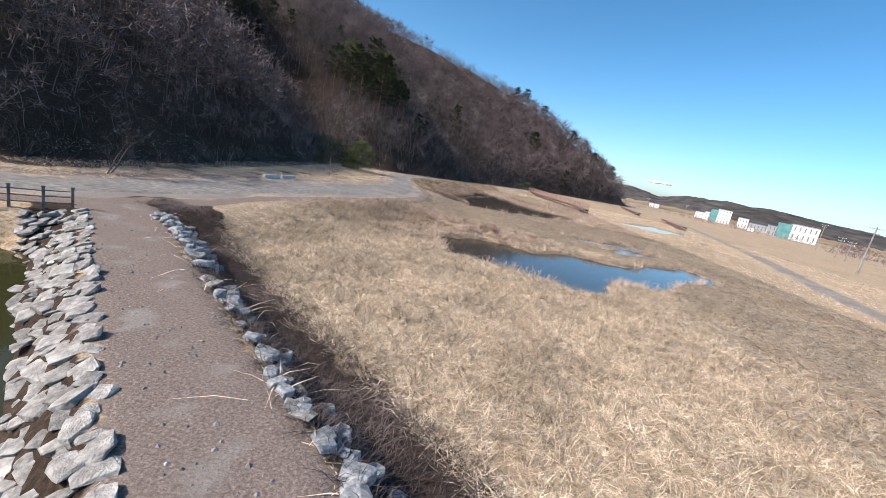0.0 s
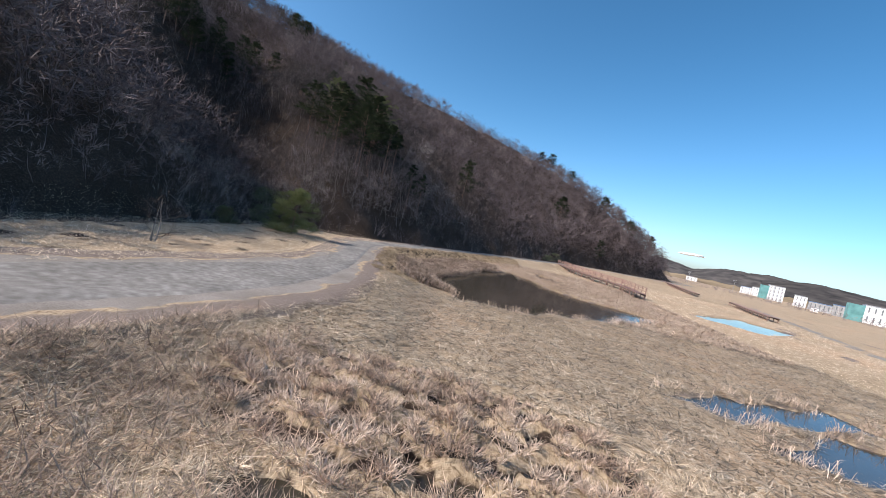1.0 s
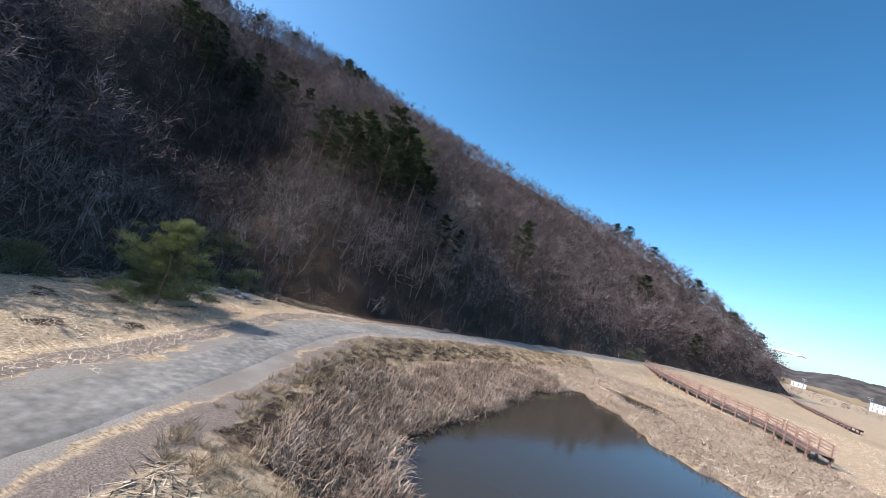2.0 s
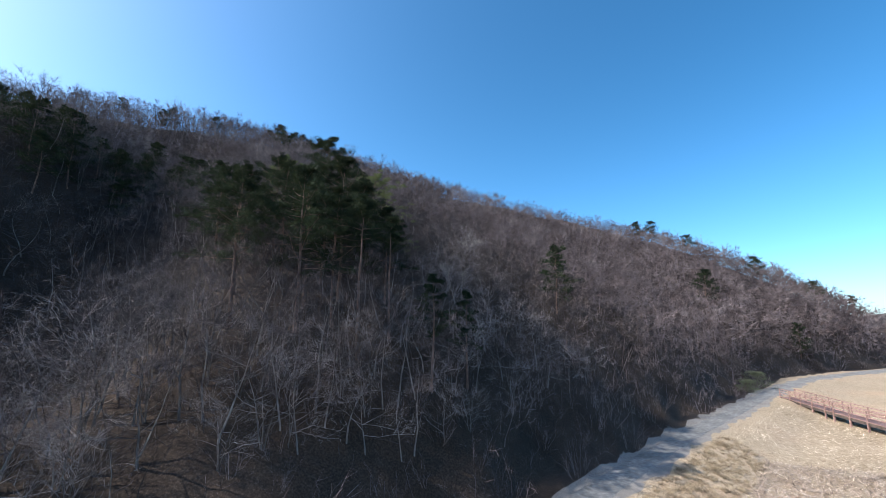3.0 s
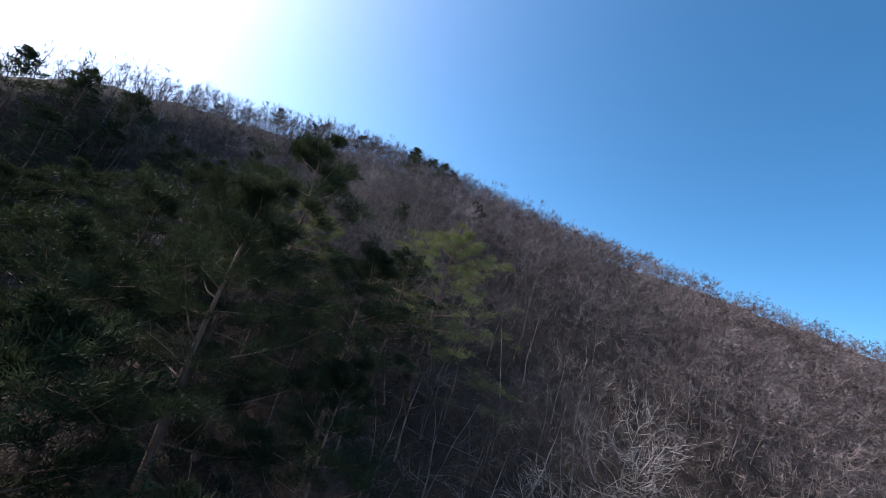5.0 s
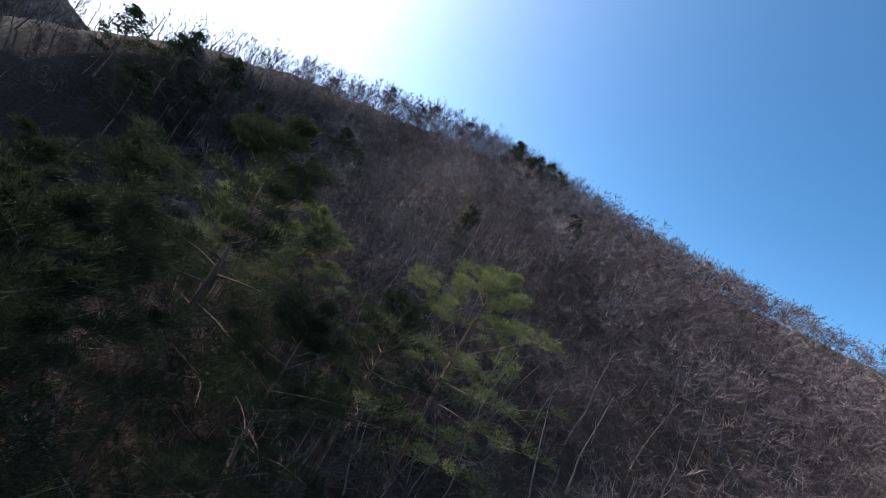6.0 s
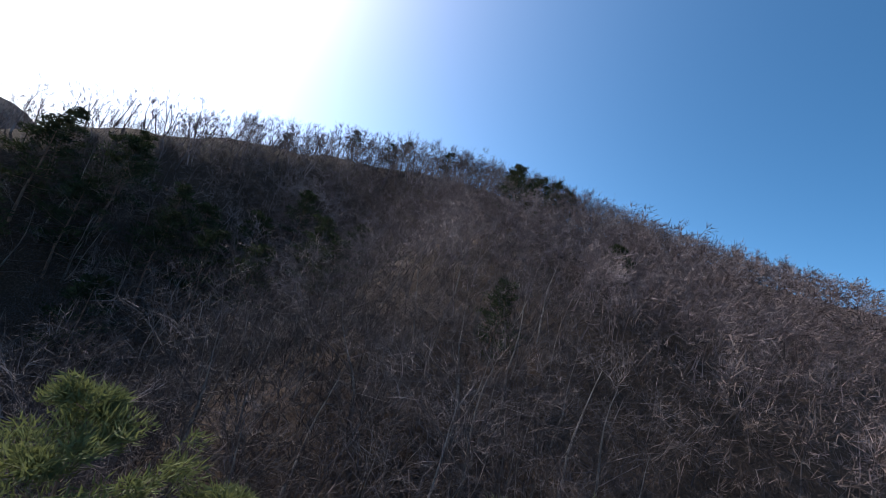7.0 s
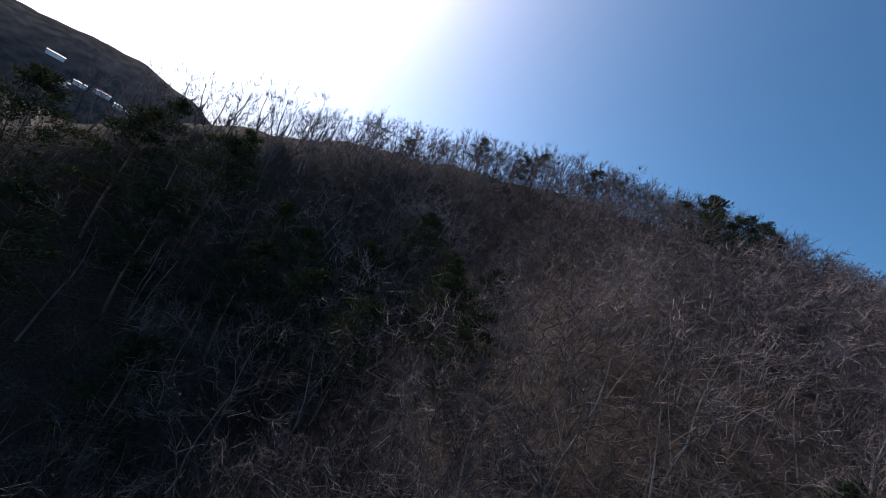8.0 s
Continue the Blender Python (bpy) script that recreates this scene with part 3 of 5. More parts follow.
def crown_tree(seed, tall, limbs=9, forks=6, twigs=6, tips=2, wide=0.27, low=0.36, fine=0.0005, stout=1.0, stems=1, sides=5, plain=False, lift=0.0):
    """A leafless broadleaf tree: a crooked stem that parts into rising limbs, and brooms of fine twigs that fill a rounded crown.
    plain: limbs and twigs as slim triangles, for trees far off. lift: how steeply they rise. Returns trunk and crown limb sets."""
    g = np.random.default_rng(seed)
    trunk, crown = Limbs(), Limbs()
    for s in range(stems):
        lean = g.normal(0, 0.07 + 0.2 * (stems > 1), 3) * (1, 1, 0) + (0, 0, 1)
        h = tall * g.uniform(0.85, 1.0)
        n = 4 if plain else 8
        line = crooked(g, (0, 0, -0.4), lean, h * 0.8, n, 0.12, 0.05)
        r = 0.0088 * h * np.linspace(1.2, 0.16, n + 1) * (0.75 if stems > 1 else 1) * stout
        v, q = tubes(line[:-1], line[1:], r[:-1], r[1:], sides)
        trunk.add(v, None, q)
        f = (np.arange(limbs) + g.uniform(0, 0.9, limbs)) / limbs
        t = low + (1 - low) * f
        a0 = np.array([along(line, w) for w in t])
        az = np.arange(limbs) * 2.4 + g.normal(0, 0.5, limbs)
        rise = g.uniform(0.0, 0.55, limbs) + 0.6 * f + 1.4 * lift
        way = unit(np.stack([np.cos(az), np.sin(az), rise], -1))
        ln = h * wide * g.uniform(1.0, 1.5, limbs) * (1.08 - 0.55 * f)
        if plain:
            v, tr, mid, end = bent_twigs(g, a0, way, ln, 0.0026 * h * stout * (1.15 - 0.6 * f), 0.4, 0.1)
            crown.add(v, tr)
        else:
            mid, end = np.zeros((limbs, 3)), np.zeros((limbs, 3))
            for i in range(limbs):
                br = crooked(g, a0[i], way[i], ln[i], 4, 0.26, 0.03)
                rb = 0.0032 * h * stout * (1.15 - 0.65 * f[i]) * np.array([1, 0.72, 0.5, 0.32, 0.14])
                v, q = tubes(br[:-1], br[1:], rb[:-1], rb[1:], 3)
                crown.add(v, None, q)
                mid[i], end[i] = br[2], br[4]
        k = np.repeat(np.arange(limbs), forks)
        u = g.uniform(0.25, 1.0, (len(k), 1)) ** 0.8
        a1 = on_bent(a0[k], mid[k], end[k], u)
        w1 = unit(way[k] + g.normal(0, 0.6 - 0.3 * lift, (len(k), 3)) + (0, 0, 0.1 + 0.4 * lift))
        l1 = h * wide * 0.5 * g.uniform(0.6, 1.15, len(k))
        v, tr, mid1, end1 = bent_twigs(g, a1, w1, l1, np.full(len(k), (0.0016 if plain else 0.0014) * h * stout), 0.75, 0.1)
        crown.add(v, tr)
        k2 = np.repeat(np.arange(len(k)), twigs)
        b = on_bent(a1[k2], mid1[k2], end1[k2], g.uniform(0.25, 1.0, (len(k2), 1)))
        w2 = unit(w1[k2] + g.normal(0, 0.65 - 0.3 * lift, (len(k2), 3)) + (0, 0, 0.1 + 0.4 * lift))
        l2 = h * wide * 0.3 * g.uniform(0.6, 1.3, len(k2))
        if plain:
            crown.add(*slivers(g, b, b + w2 * l2[:, None], np.full(len(k2), fine * h)))
            continue
        v, tr, m2, e2 = bent_twigs(g, b, w2, l2, np.full(len(k2), fine * h * stout), 0.7, 0.15)
        crown.add(v, tr)
        k3 = np.repeat(np.arange(len(k2)), tips)
        b3 = on_bent(b[k3], m2[k3], e2[k3], g.uniform(0.3, 0.95, (len(k3), 1)))
        e3 = b3 + unit(w2[k3] + g.normal(0, 0.6, (len(k3), 3)) + (0, 0, 0.2)) * (l2[k3] * g.uniform(0.4, 0.8, len(k3)))[:, None]
        crown.add(*slivers(g, b3, e3, np.full(len(k3), 1.1 * fine * h * stout)))
    return trunk, crown


def far_tree(seed, tall, limbs=7, forks=5, twigs=5, fine=0.0024, wide=0.27, low=0.36, stout=1.0, lift=0.0):
    """A plainer leafless tree for the woods, trunk and twigs in one."""
    trunk, crown = crown_tree(seed, tall, limbs, forks, twigs, 0, wide, low, fine, stout, 1, 3, True, lift)
    out = Limbs()
    for v, t, q in (trunk.arrays(), crown.arrays()):
        out.add(v, t, q)
    return out.arrays()


def shrub_shape(seed, tall, wide, stems=13, twigs=12, fine=0.0021):
    """A leafless multi-stemmed bush."""
    g = np.random.default_rng(seed)
    out = Limbs()
    az = g.uniform(0, 2 * np.pi, stems)
    lean = g.uniform(0.1, 1.2, stems)
    way = unit(np.stack([np.cos(az) * lean * wide / tall, np.sin(az) * lean * wide / tall, np.ones(stems)], -1))
    base = np.stack([np.cos(az), np.sin(az), -0.3 + 0 * az], -1) * np.array([0.15 * wide, 0.15 * wide, 1.0])
    v, tr, mid, end = bent_twigs(g, base, way, tall * g.uniform(0.6, 1.15, stems), np.full(stems, 0.0042 * tall), 0.4, -0.05)
    out.add(v, tr)
    k = np.repeat(np.arange(stems), twigs)
    b = on_bent(base[k], mid[k], end[k], g.uniform(0.12, 1.0, (len(k), 1)))
    e = b + unit(way[k] + g.normal(0, 0.8, (len(k), 3)) + (0, 0, 0.05)) * (tall * g.uniform(0.12, 0.38, (len(k), 1)))
    out.add(*slivers(g, b, e, np.full(len(k), fine * tall)))
    return out.arrays()


def scatter_mesh(name, shapes, places, material, label, category):
    """Many plants as one mesh: places are rows of x, y, z, scale, turn, tilt x, tilt y, shape number."""
    vs, ts, qs, n = [], [], [], 0
    for k, (v, t, q) in enumerate(shapes):
        rows = places[places[:, 7] == k]
        if not len(rows):
            continue
        c, s = np.cos(rows[:, 4]), np.sin(rows[:, 4])
        x = (v[None, :, 0] * c[:, None] - v[None, :, 1] * s[:, None]) * rows[:, 3:4] + v[None, :, 2] * rows[:, 5:6]
        y = (v[None, :, 0] * s[:, None] + v[None, :, 1] * c[:, None]) * rows[:, 3:4] + v[None, :, 2] * rows[:, 6:7]
        z = v[None, :, 2] * rows[:, 3:4]
        p = np.stack([x + rows[:, 0:1], y + rows[:, 1:2], z + rows[:, 2:3]], -1).reshape(-1, 3)
        off = n + np.arange(len(rows))[:, None, None] * len(v)
        vs.append(p)
        ts.append((t[None] + off).reshape(-1, 3))
        qs.append((q[None] + off).reshape(-1, 4))
        n += len(p)
    me = mesh_from(name, np.concatenate(vs), np.concatenate(ts), np.concatenate(qs), [material])
    return tagged(new(name, me), label, category, kind="stuff")


def needle_clumps(g, centres, size, outward, count, needle, width):
    """Flat clumps of needle sprays that point up and outwards, as slim triangles."""
    n = len(centres)
    k = np.repeat(np.arange(n), count)
    p = unit(g.normal(0, 1, (len(k), 3))) * g.uniform(0.15, 1.0, (len(k), 1)) ** 0.5 * (1, 1, 0.5)
    root = centres[k] + p * size[k][:, None]
    way = unit(outward[k] * 0.55 + p * 0.7 + g.normal(0, 0.45, p.shape) + (0, 0, 0.55))
    tip = root + way * (needle * g.uniform(0.55, 1.2, (len(k), 1)))
    side = unit(np.cross(way, g.normal(0, 1, way.shape))) * width
    v = np.stack([root - side, root + side, tip], 1).reshape(-1, 3)
    return v, np.arange(len(v)).reshape(-1, 3)


def pine_tree(seed, tall, limbs=30, clumps=7, count=150, clear=0.3, reach=0.34, needle=0.24, width=0.016, plump=0.55):
    """A pine with a bare lower trunk and layered, uneven clumps. Returns trunk and crown."""
    g = np.random.default_rng(seed)
    trunk, crown = Limbs(), Limbs()
    line = crooked(g, (0, 0, -0.5), (g.normal(0, 0.03), g.normal(0, 0.03), 1), tall, 9, 0.035, 0.03)
    line[:, :2] -= line[-1, :2] * np.linspace(0, 1, 10)[:, None] ** 1.5
    r = 0.0115 * tall * np.linspace(1.2, 0.12, 10)
    v, q = tubes(line[:-1], line[1:], r[:-1], r[1:], 7)
    trunk.add(v, None, q)
    centres, sizes, outs = [], [], []
    for i in range(limbs):
        t = clear + (1 - clear) * (i + g.uniform(0, 0.9)) / limbs
        a0 = along(line, t)
        az = i * 2.4 + g.normal(0, 0.4)
        f = (t - clear) / (1 - clear)
        ln = tall * reach * (0.18 + 0.82 * np.sin(np.pi * (0.3 + 0.68 * f)) ** 0.8) * g.uniform(0.65, 1.12) * (1.0 - 0.3 * f)
        out = np.array([np.cos(az), np.sin(az), 0.0])
        br = crooked(g, a0, unit(out + (0, 0, 0.02 + 0.45 * f)), ln, 4, 0.16, 0.05)
        rb = 0.0030 * tall * (1.1 - 0.6 * f) * np.array([1, 0.8, 0.6, 0.4, 0.15])
        v, q = tubes(br[:-1], br[1:], rb[:-1], rb[1:], 4)
        trunk.add(v, None, q)
        across = np.array([-out[1], out[0], 0])
        for c in range(clumps):
            u = 1.0 if c == 0 else g.uniform(0.3, 0.98)
            p = along(br, u) + across * g.normal(0, 0.17) * ln + out * g.normal(0, 0.05) * ln + (0, 0, g.normal(0.05, 0.10))
            centres.append(p)
            sizes.append(plump * g.uniform(0.6, 1.15) * (tall / 11) * (1 - 0.35 * f))
            outs.append(unit(out + across * g.normal(0, 0.5)))
    for c in range(clumps):
        centres.append(line[-1] + g.normal(0, 1, 3) * (0.18, 0.18, 0.25) - (0, 0, 0.12 * c))
        sizes.append(0.22 + 0.03 * c)
        outs.append(np.array([0, 0, 1.0]))
    v, t = needle_clumps(g, np.array(centres), np.array(sizes), np.array(outs), count, needle, width)
    crown.add(v, t)
    return trunk, crown


def plant_thing(name, trunk_me, crown_me, m, label, category, group="", crown_label="", crown_name="crown"):
    ob = empty(name, m, label, category, group)
    child("trunk", trunk_me, ob)
    child(crown_name, crown_me, ob, crown_label)
    return ob


def upright(x, y, scale=1.0, turn=0.0, sink=0.1):
    return Matrix.Translation((x, y, float(height(x, y)[0]) - sink)) @ Matrix.Rotation(turn, 4, "Z") @ Matrix.Scale(scale, 4)


# Pines: x, y, height of the tip above the marsh, kind of pine
pine_kinds = []
for sd, tall, lim, clr, rch in ((11, 11, 30, 0.44, 0.33), (12, 12, 32, 0.5, 0.31), (13, 10, 30, 0.4, 0.36)):
    tiers = []
    for cnt, ndl, wid in ((210, 0.145, 0.0085), (68, 0.2, 0.018)):
        tr, cr = pine_tree(sd, tall, lim, 8, cnt, clr, rch, ndl, wid, 0.46)
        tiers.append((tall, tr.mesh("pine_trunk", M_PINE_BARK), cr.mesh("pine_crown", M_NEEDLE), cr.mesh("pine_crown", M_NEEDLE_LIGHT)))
    pine_kinds.append(tiers)
far_pines = []
for k, (sd, tall, clr, rch) in enumerate(((21, 10, 0.36, 0.36), (22, 10, 0.28, 0.32))):
    tr, cr = pine_tree(sd, tall, 22, 8, 22, clr, rch, 0.3, 0.06, 1.0)
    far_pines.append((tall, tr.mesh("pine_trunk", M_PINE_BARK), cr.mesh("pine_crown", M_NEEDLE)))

NEAR_PINES = [(-22.2, 100.7, 28.8, 0), (-25.4, 98.0, 26.0, 1), (-28.2, 102.2, 28.0, 2), (-18.0, 97.7, 24.8, 2), (-19.0, 103.2, 24.6, 0), (-21.0, 106.7, 25.6, 1), (-17.4, 91.6, 21.5, 2), (-21.0, 89.5, 20.5, 0), (-27.0, 104.5, 27.0, 2), (-15.0, 100.4, 20.6, 2), (-24.5, 93.0, 23.0, 1), (-29.0, 95.0, 24.5, 0), (-19.0, 94.4, 22.0, 1), (-23.0, 96.4, 24.2, 0), (-16.2, 94.4, 20.4, 2), (-20.4, 98.4, 25.0, 0)]
for i, (x, y, tip, k) in enumerate(NEAR_PINES):
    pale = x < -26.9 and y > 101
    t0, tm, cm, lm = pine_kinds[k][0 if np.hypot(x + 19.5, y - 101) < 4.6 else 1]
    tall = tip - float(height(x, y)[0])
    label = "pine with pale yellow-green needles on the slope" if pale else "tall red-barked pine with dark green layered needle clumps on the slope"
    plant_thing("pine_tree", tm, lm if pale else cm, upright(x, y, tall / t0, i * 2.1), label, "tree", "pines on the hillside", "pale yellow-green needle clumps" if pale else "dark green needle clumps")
# thin pines with one small tuft above a bare stem
for i, (x, y, tip, sd, clr, rch, lim) in enumerate(((-13.1, 92.9, 19.2, 15, 0.76, 0.19, 11), (-12.5, 96.3, 18.6, 16, 0.78, 0.13, 9), (-8.6, 95.2, 13.6, 17, 0.5, 0.2, 14), (-6.9, 98.4, 12.6, 18, 0.45, 0.2, 14))):
    tr, cr = pine_tree(sd, 9, lim, 6, 110, clr, rch, 0.17, 0.016, 0.5)
    tall = tip - float(height(x, y)[0])
    plant_thing("pine_tree", tr.mesh("pine_trunk", M_PINE_BARK), cr.mesh("pine_crown", M_NEEDLE), upright(x, y, tall / 9, i * 1.3), "thin pine with a small flat green tuft on a bare stem", "tree", "pines on the hillside", "small flat needle tuft")
tr, cr = pine_tree(14, 9, 36, 9, 120, 0.12, 0.62, 0.16, 0.011)
plant_thing("pine_tree", tr.mesh("pine_trunk", M_PINE_BARK), cr.mesh("pine_crown", M_NEEDLE_LIGHT), upright(-22.0, 110.8, (28.6 - float(height(-22.0, 110.8)[0])) / 9), "younger pine with pale yellow-green needles beside the dark pines", "tree", "pines on the hillside", "pale yellow-green needle clumps")
RIDGE_PINES = [(-64, 142, 10, 0), (-60.5, 145.5, 9, 1), (-67, 140.5, 9, 0), (-61.5, 149, 8, 0), (-77.6, 135, 9.5, 1), (-86, 130.6, 10, 0), (-84, 127, 9, 1), (-90, 122, 10, 0), (-91, 112, 10, 1), (-90, 106, 9, 0), (-1.6, 127, 10, 1), (33, 189, 12, 0), (60, 234, 11, 1), (50, 187, 9, 1), (32, 255, 11, 0), (26, 250, 10, 1), (44, 250, 10, 0), (-92, 93, 9.5, 0), (-90.5, 88, 9, 1), (-48, 112, 9, 1), (-52, 108, 10, 0), (-58, 104, 9, 0), (-56, 116, 8, 1), (72, 226, 10, 0), (88, 240, 9, 1), (-37, 118, 8, 1), (-84, 205, 9, 0), (-60, 205, 9, 1), (-42, 135, 8, 0), (-63, 112, 10, 0), (-50, 100, 9, 1), (-55, 102, 10, 0), (-59, 108, 10, 1), (-53, 112, 10, 0), (-54, 105, 10, 1), (-57, 113, 10, 1), (-58, 134, 13, 0), (-57.5, 138, 13, 1), (-58.5, 142, 12, 0), (-60, 146, 11, 1), (-56, 90, 10, 0), (-57, 94, 11, 1), (-60, 94, 8, 0), (-58, 98, 11, 0), (-60.5, 98, 8, 1), (-55, 97, 10, 1), (-59, 102, 8, 1), (-53, 93, 10, 0)]
for i, (x, y, tall, k) in enumerate(RIDGE_PINES):
    t0, tm, cm = far_pines[k]
    plant_thing("pine_tree", tm, cm, upright(x, y, ((0.58 if dist_line(np.array([x]), np.array([y]), CREST[2:11])[0][0] < 9 else 0.72) if x < -30 else 1.0) * tall / t0, i * 1.7), "dark green pine standing among bare trees on the wooded hill", "tree", "pines on the hillside", "dark green needle clumps")

# Bare broadleaf trees of the lower slope, where the camera passes nearest
near_kinds = []
for sd, tall, st, lim, wid, lo in ((31, 8.4, 1, 11, 0.42, 0.3), (32, 9, 1, 11, 0.39, 0.34), (33, 7.6, 2, 7, 0.42, 0.24), (34, 8.4, 1, 11, 0.45, 0.3), (35, 7, 3, 5, 0.43, 0.24), (36, 9.4, 1, 12, 0.37, 0.36)):
    tr, cr = crown_tree(sd, tall, lim, 6, 5, 1, wid, lo, 0.0009, 0.9, st)
    near_kinds.append((tr.mesh("bare_trunk", M_BARK), cr.mesh("bare_branches", M_TWIG_SHADED), cr.mesh("bare_branches", M_TWIG_LIT)))


def open_places(n, x0, x1, y0, y1, gap, seed, keep):
    """Up to n scattered places at least a gap apart for which keep(x, y) holds."""
    g = np.random.default_rng(seed)
    cand = np.column_stack([g.uniform(x0, x1, n * 12), g.uniform(y0, y1, n * 12)])
    cand = cand[keep(cand[:, 0], cand[:, 1])]
    cell, out = {}, []
    for p in cand:
        key = (int(p[0] // gap), int(p[1] // gap))
        if any(np.hypot(*(p - o)) < gap for a in (-1, 0, 1) for b in (-1, 0, 1) for o in cell.get((key[0] + a, key[1] + b), ())):
            continue
        cell.setdefault(key, []).append(p)
        out.append(p)
        if len(out) >= n:
            break
    return np.array(out)


def foot_growth(p):
    """Low growth at the foot of the slope, full height further in."""
    return 0.42 + 0.58 * step(0.5, 6, within(p[:, 0], p[:, 1], FOOT))


def near_zone(x, y):
    """The stretch of slope that the nearest trees stand on."""
    d = within(x, y, FOOT)
    return (d > 2.5) & (d < 46) & (x > -62) & (x < 10) & (y > 74) & (y < 132)


near_spots = np.concatenate([open_places(340, -62, 10, 74, 132, 1.9, 41, near_zone), open_places(60, -26, -6, 74, 92, 1.5, 53, near_zone), open_places(60, -46, -22, 98, 118, 1.5, 54, near_zone)])
pine_xy = np.array([(p[0], p[1]) for p in NEAR_PINES])
clear_of = np.array([np.hypot(*(pine_xy - p).T).min() > 1.3 for p in near_spots]) & (within(near_spots[:, 0], near_spots[:, 1], FOOT) > 3)
near_spots = near_spots[clear_of]
edge_line = np.array([(-4, 78), (-9, 97), (-20, 103), (-44, 106)], float)
near_spots = near_spots[np.argsort(dist_line(near_spots[:, 0], near_spots[:, 1], edge_line)[0])]
near_size = foot_growth(near_spots)
foot_d = within(near_spots[:, 0], near_spots[:, 1], FOOT)
for i, (x, y) in enumerate(near_spots[:290]):
    tm, cm, lit_me = near_kinds[i % 6]
    # Trees here take the pale copy, which paints sunlight on their twigs.
    pale = (x > -13 and y > 94 and i % 3 != 0) or (foot_d[i] < 8 and i % 2 == 0)
    plant_thing("bare_tree", tm, lit_me if pale else cm, upright(x, y, (0.66 + 0.38 * ((i * 37) % 17) / 17) * float(near_size[i]), i * 2.39), "leafless broadleaf tree with twigs painted sunlit pale on the lower slope" if pale else "leafless grey-brown broadleaf tree on the leaf-littered slope", "tree", "bare trees on the hillside", "twigs painted sunlit pale" if pale else "bare twiggy branches")

# The woods beyond
far_shapes = []
for tier, (twigs, fine) in enumerate(((4, 0.0075), (5, 0.0027), (6, 0.0034))):
    far_shapes += [far_tree(50 + 100 * tier + k, 8.0, 7, 5, twigs, fine, 0.39 + 0.02 * (k % 4), 0.22, 0.75) for k in range(6)]
far_shapes += [far_tree(350 + k, 8.0, 7, 6, 7, 0.0016, 0.29 + 0.02 * (k % 3), 0.34, 1.5, 0.5) for k in range(4)]


WOODS = np.concatenate([FOOT[1:20], np.array([(104, 268), (60, 252), (32, 270), (-25, 232), (-60, 224), (-98, 216), (-92, 172), (-84, 152), (-97, 132), (-98, 100), (-95, 76), (-76, 48), (-62, 20)], float)])


def far_zone(x, y):
    return (within(x, y, FOOT) > 1.5) & inside(x, y, WOODS) & ~near_zone(x, y)


far_spots = np.concatenate([near_spots[290:], open_places(2150, -118, 112, -30, 285, 2.3, 42, far_zone), open_places(1250, -112, -30, 60, 165, 1.6, 48, lambda x, y: far_zone(x, y) & ((dist_line(x, y, CREST[2:11])[0] < 16) | (x > -80))), open_places(450, -62, -17, 12, 78, 1.9, 49, far_zone), open_places(850, -25, 108, 110, 262, 1.9, 52, lambda x, y: far_zone(x, y) & (within(x, y, FOOT) < 75))])
gq = np.random.default_rng(43)
fz = height(far_spots[:, 0], far_spots[:, 1])
m = len(far_spots)
grown = gq.uniform(0.62, 1.0, m) * foot_growth(far_spots) * (1 + 0.25 * step(10, 50, far_spots[:, 0]))
spur_d = dist_line(far_spots[:, 0], far_spots[:, 1], SPUR)[0]
grown = grown * (1 - 0.32 * np.exp(-((spur_d / 10) ** 2)))
fine = (far_spots[:, 0] < 0.5 * (far_spots[:, 1] - 100)) & (far_spots[:, 1] > 70) & (far_spots[:, 1] < 160)
tier = np.where(fine, np.where((far_spots[:, 0] > -62) & (far_spots[:, 1] < 128), 1, 2), 0)
on_crest = dist_line(far_spots[:, 0], far_spots[:, 1], CREST[4:10])[0] < 7
on_crest |= spur_d < 7
rows = np.column_stack([far_spots, fz - 0.1, grown, gq.uniform(0, 6.28, m), gq.normal(0, 0.05, m), gq.normal(0, 0.05, m), np.where(on_crest, 18 + gq.integers(0, 4, m), gq.integers(0, 6, m) + 6 * tier)])
close = np.arange(m) < len(near_spots) - 290
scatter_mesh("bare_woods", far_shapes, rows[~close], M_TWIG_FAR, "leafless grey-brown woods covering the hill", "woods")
# Same tree shapes in the dark tone, which paints the mid-slope shade.
scatter_mesh("bare_woods", far_shapes, rows[close], M_TWIG_DARK, "leafless trees painted dark for shade on the steep middle of the slope", "woods")

mid_shapes = [far_tree(56 + k, 6.0, 6, 5, 6, 0.0022, 0.4, 0.2, 0.7) for k in range(4)]
mid = np.concatenate([open_places(430, -62, 10, 76, 132, 1.75, 46, near_zone), open_places(130, -42, -22, 97, 113, 1.3, 51, near_zone)])
m = len(mid)
rows = np.column_stack([mid, height(mid[:, 0], mid[:, 1]) - 0.1, gq.uniform(0.6, 1.0, m) * foot_growth(mid), gq.uniform(0, 6.28, m), gq.normal(0, 0.06, m), gq.normal(0, 0.06, m), gq.integers(0, 4, m)])
# The dark tone paints the shade below the larger crowns.
scatter_mesh("bare_undergrowth", mid_shapes, rows, M_TWIG_DARK, "slim leafless young trees between the larger ones", "woods")

# Thickets along the foot of the hill
shrub_shapes = [shrub_shape(60 + k, 2.3, 2.0, 11, 10) for k in range(4)]


def thicket_zone(x, y):
    d = within(x, y, FOOT)
    return (d > -1.6) & (d < 9) & (x > -40) & (x < 110) & (y > 0)


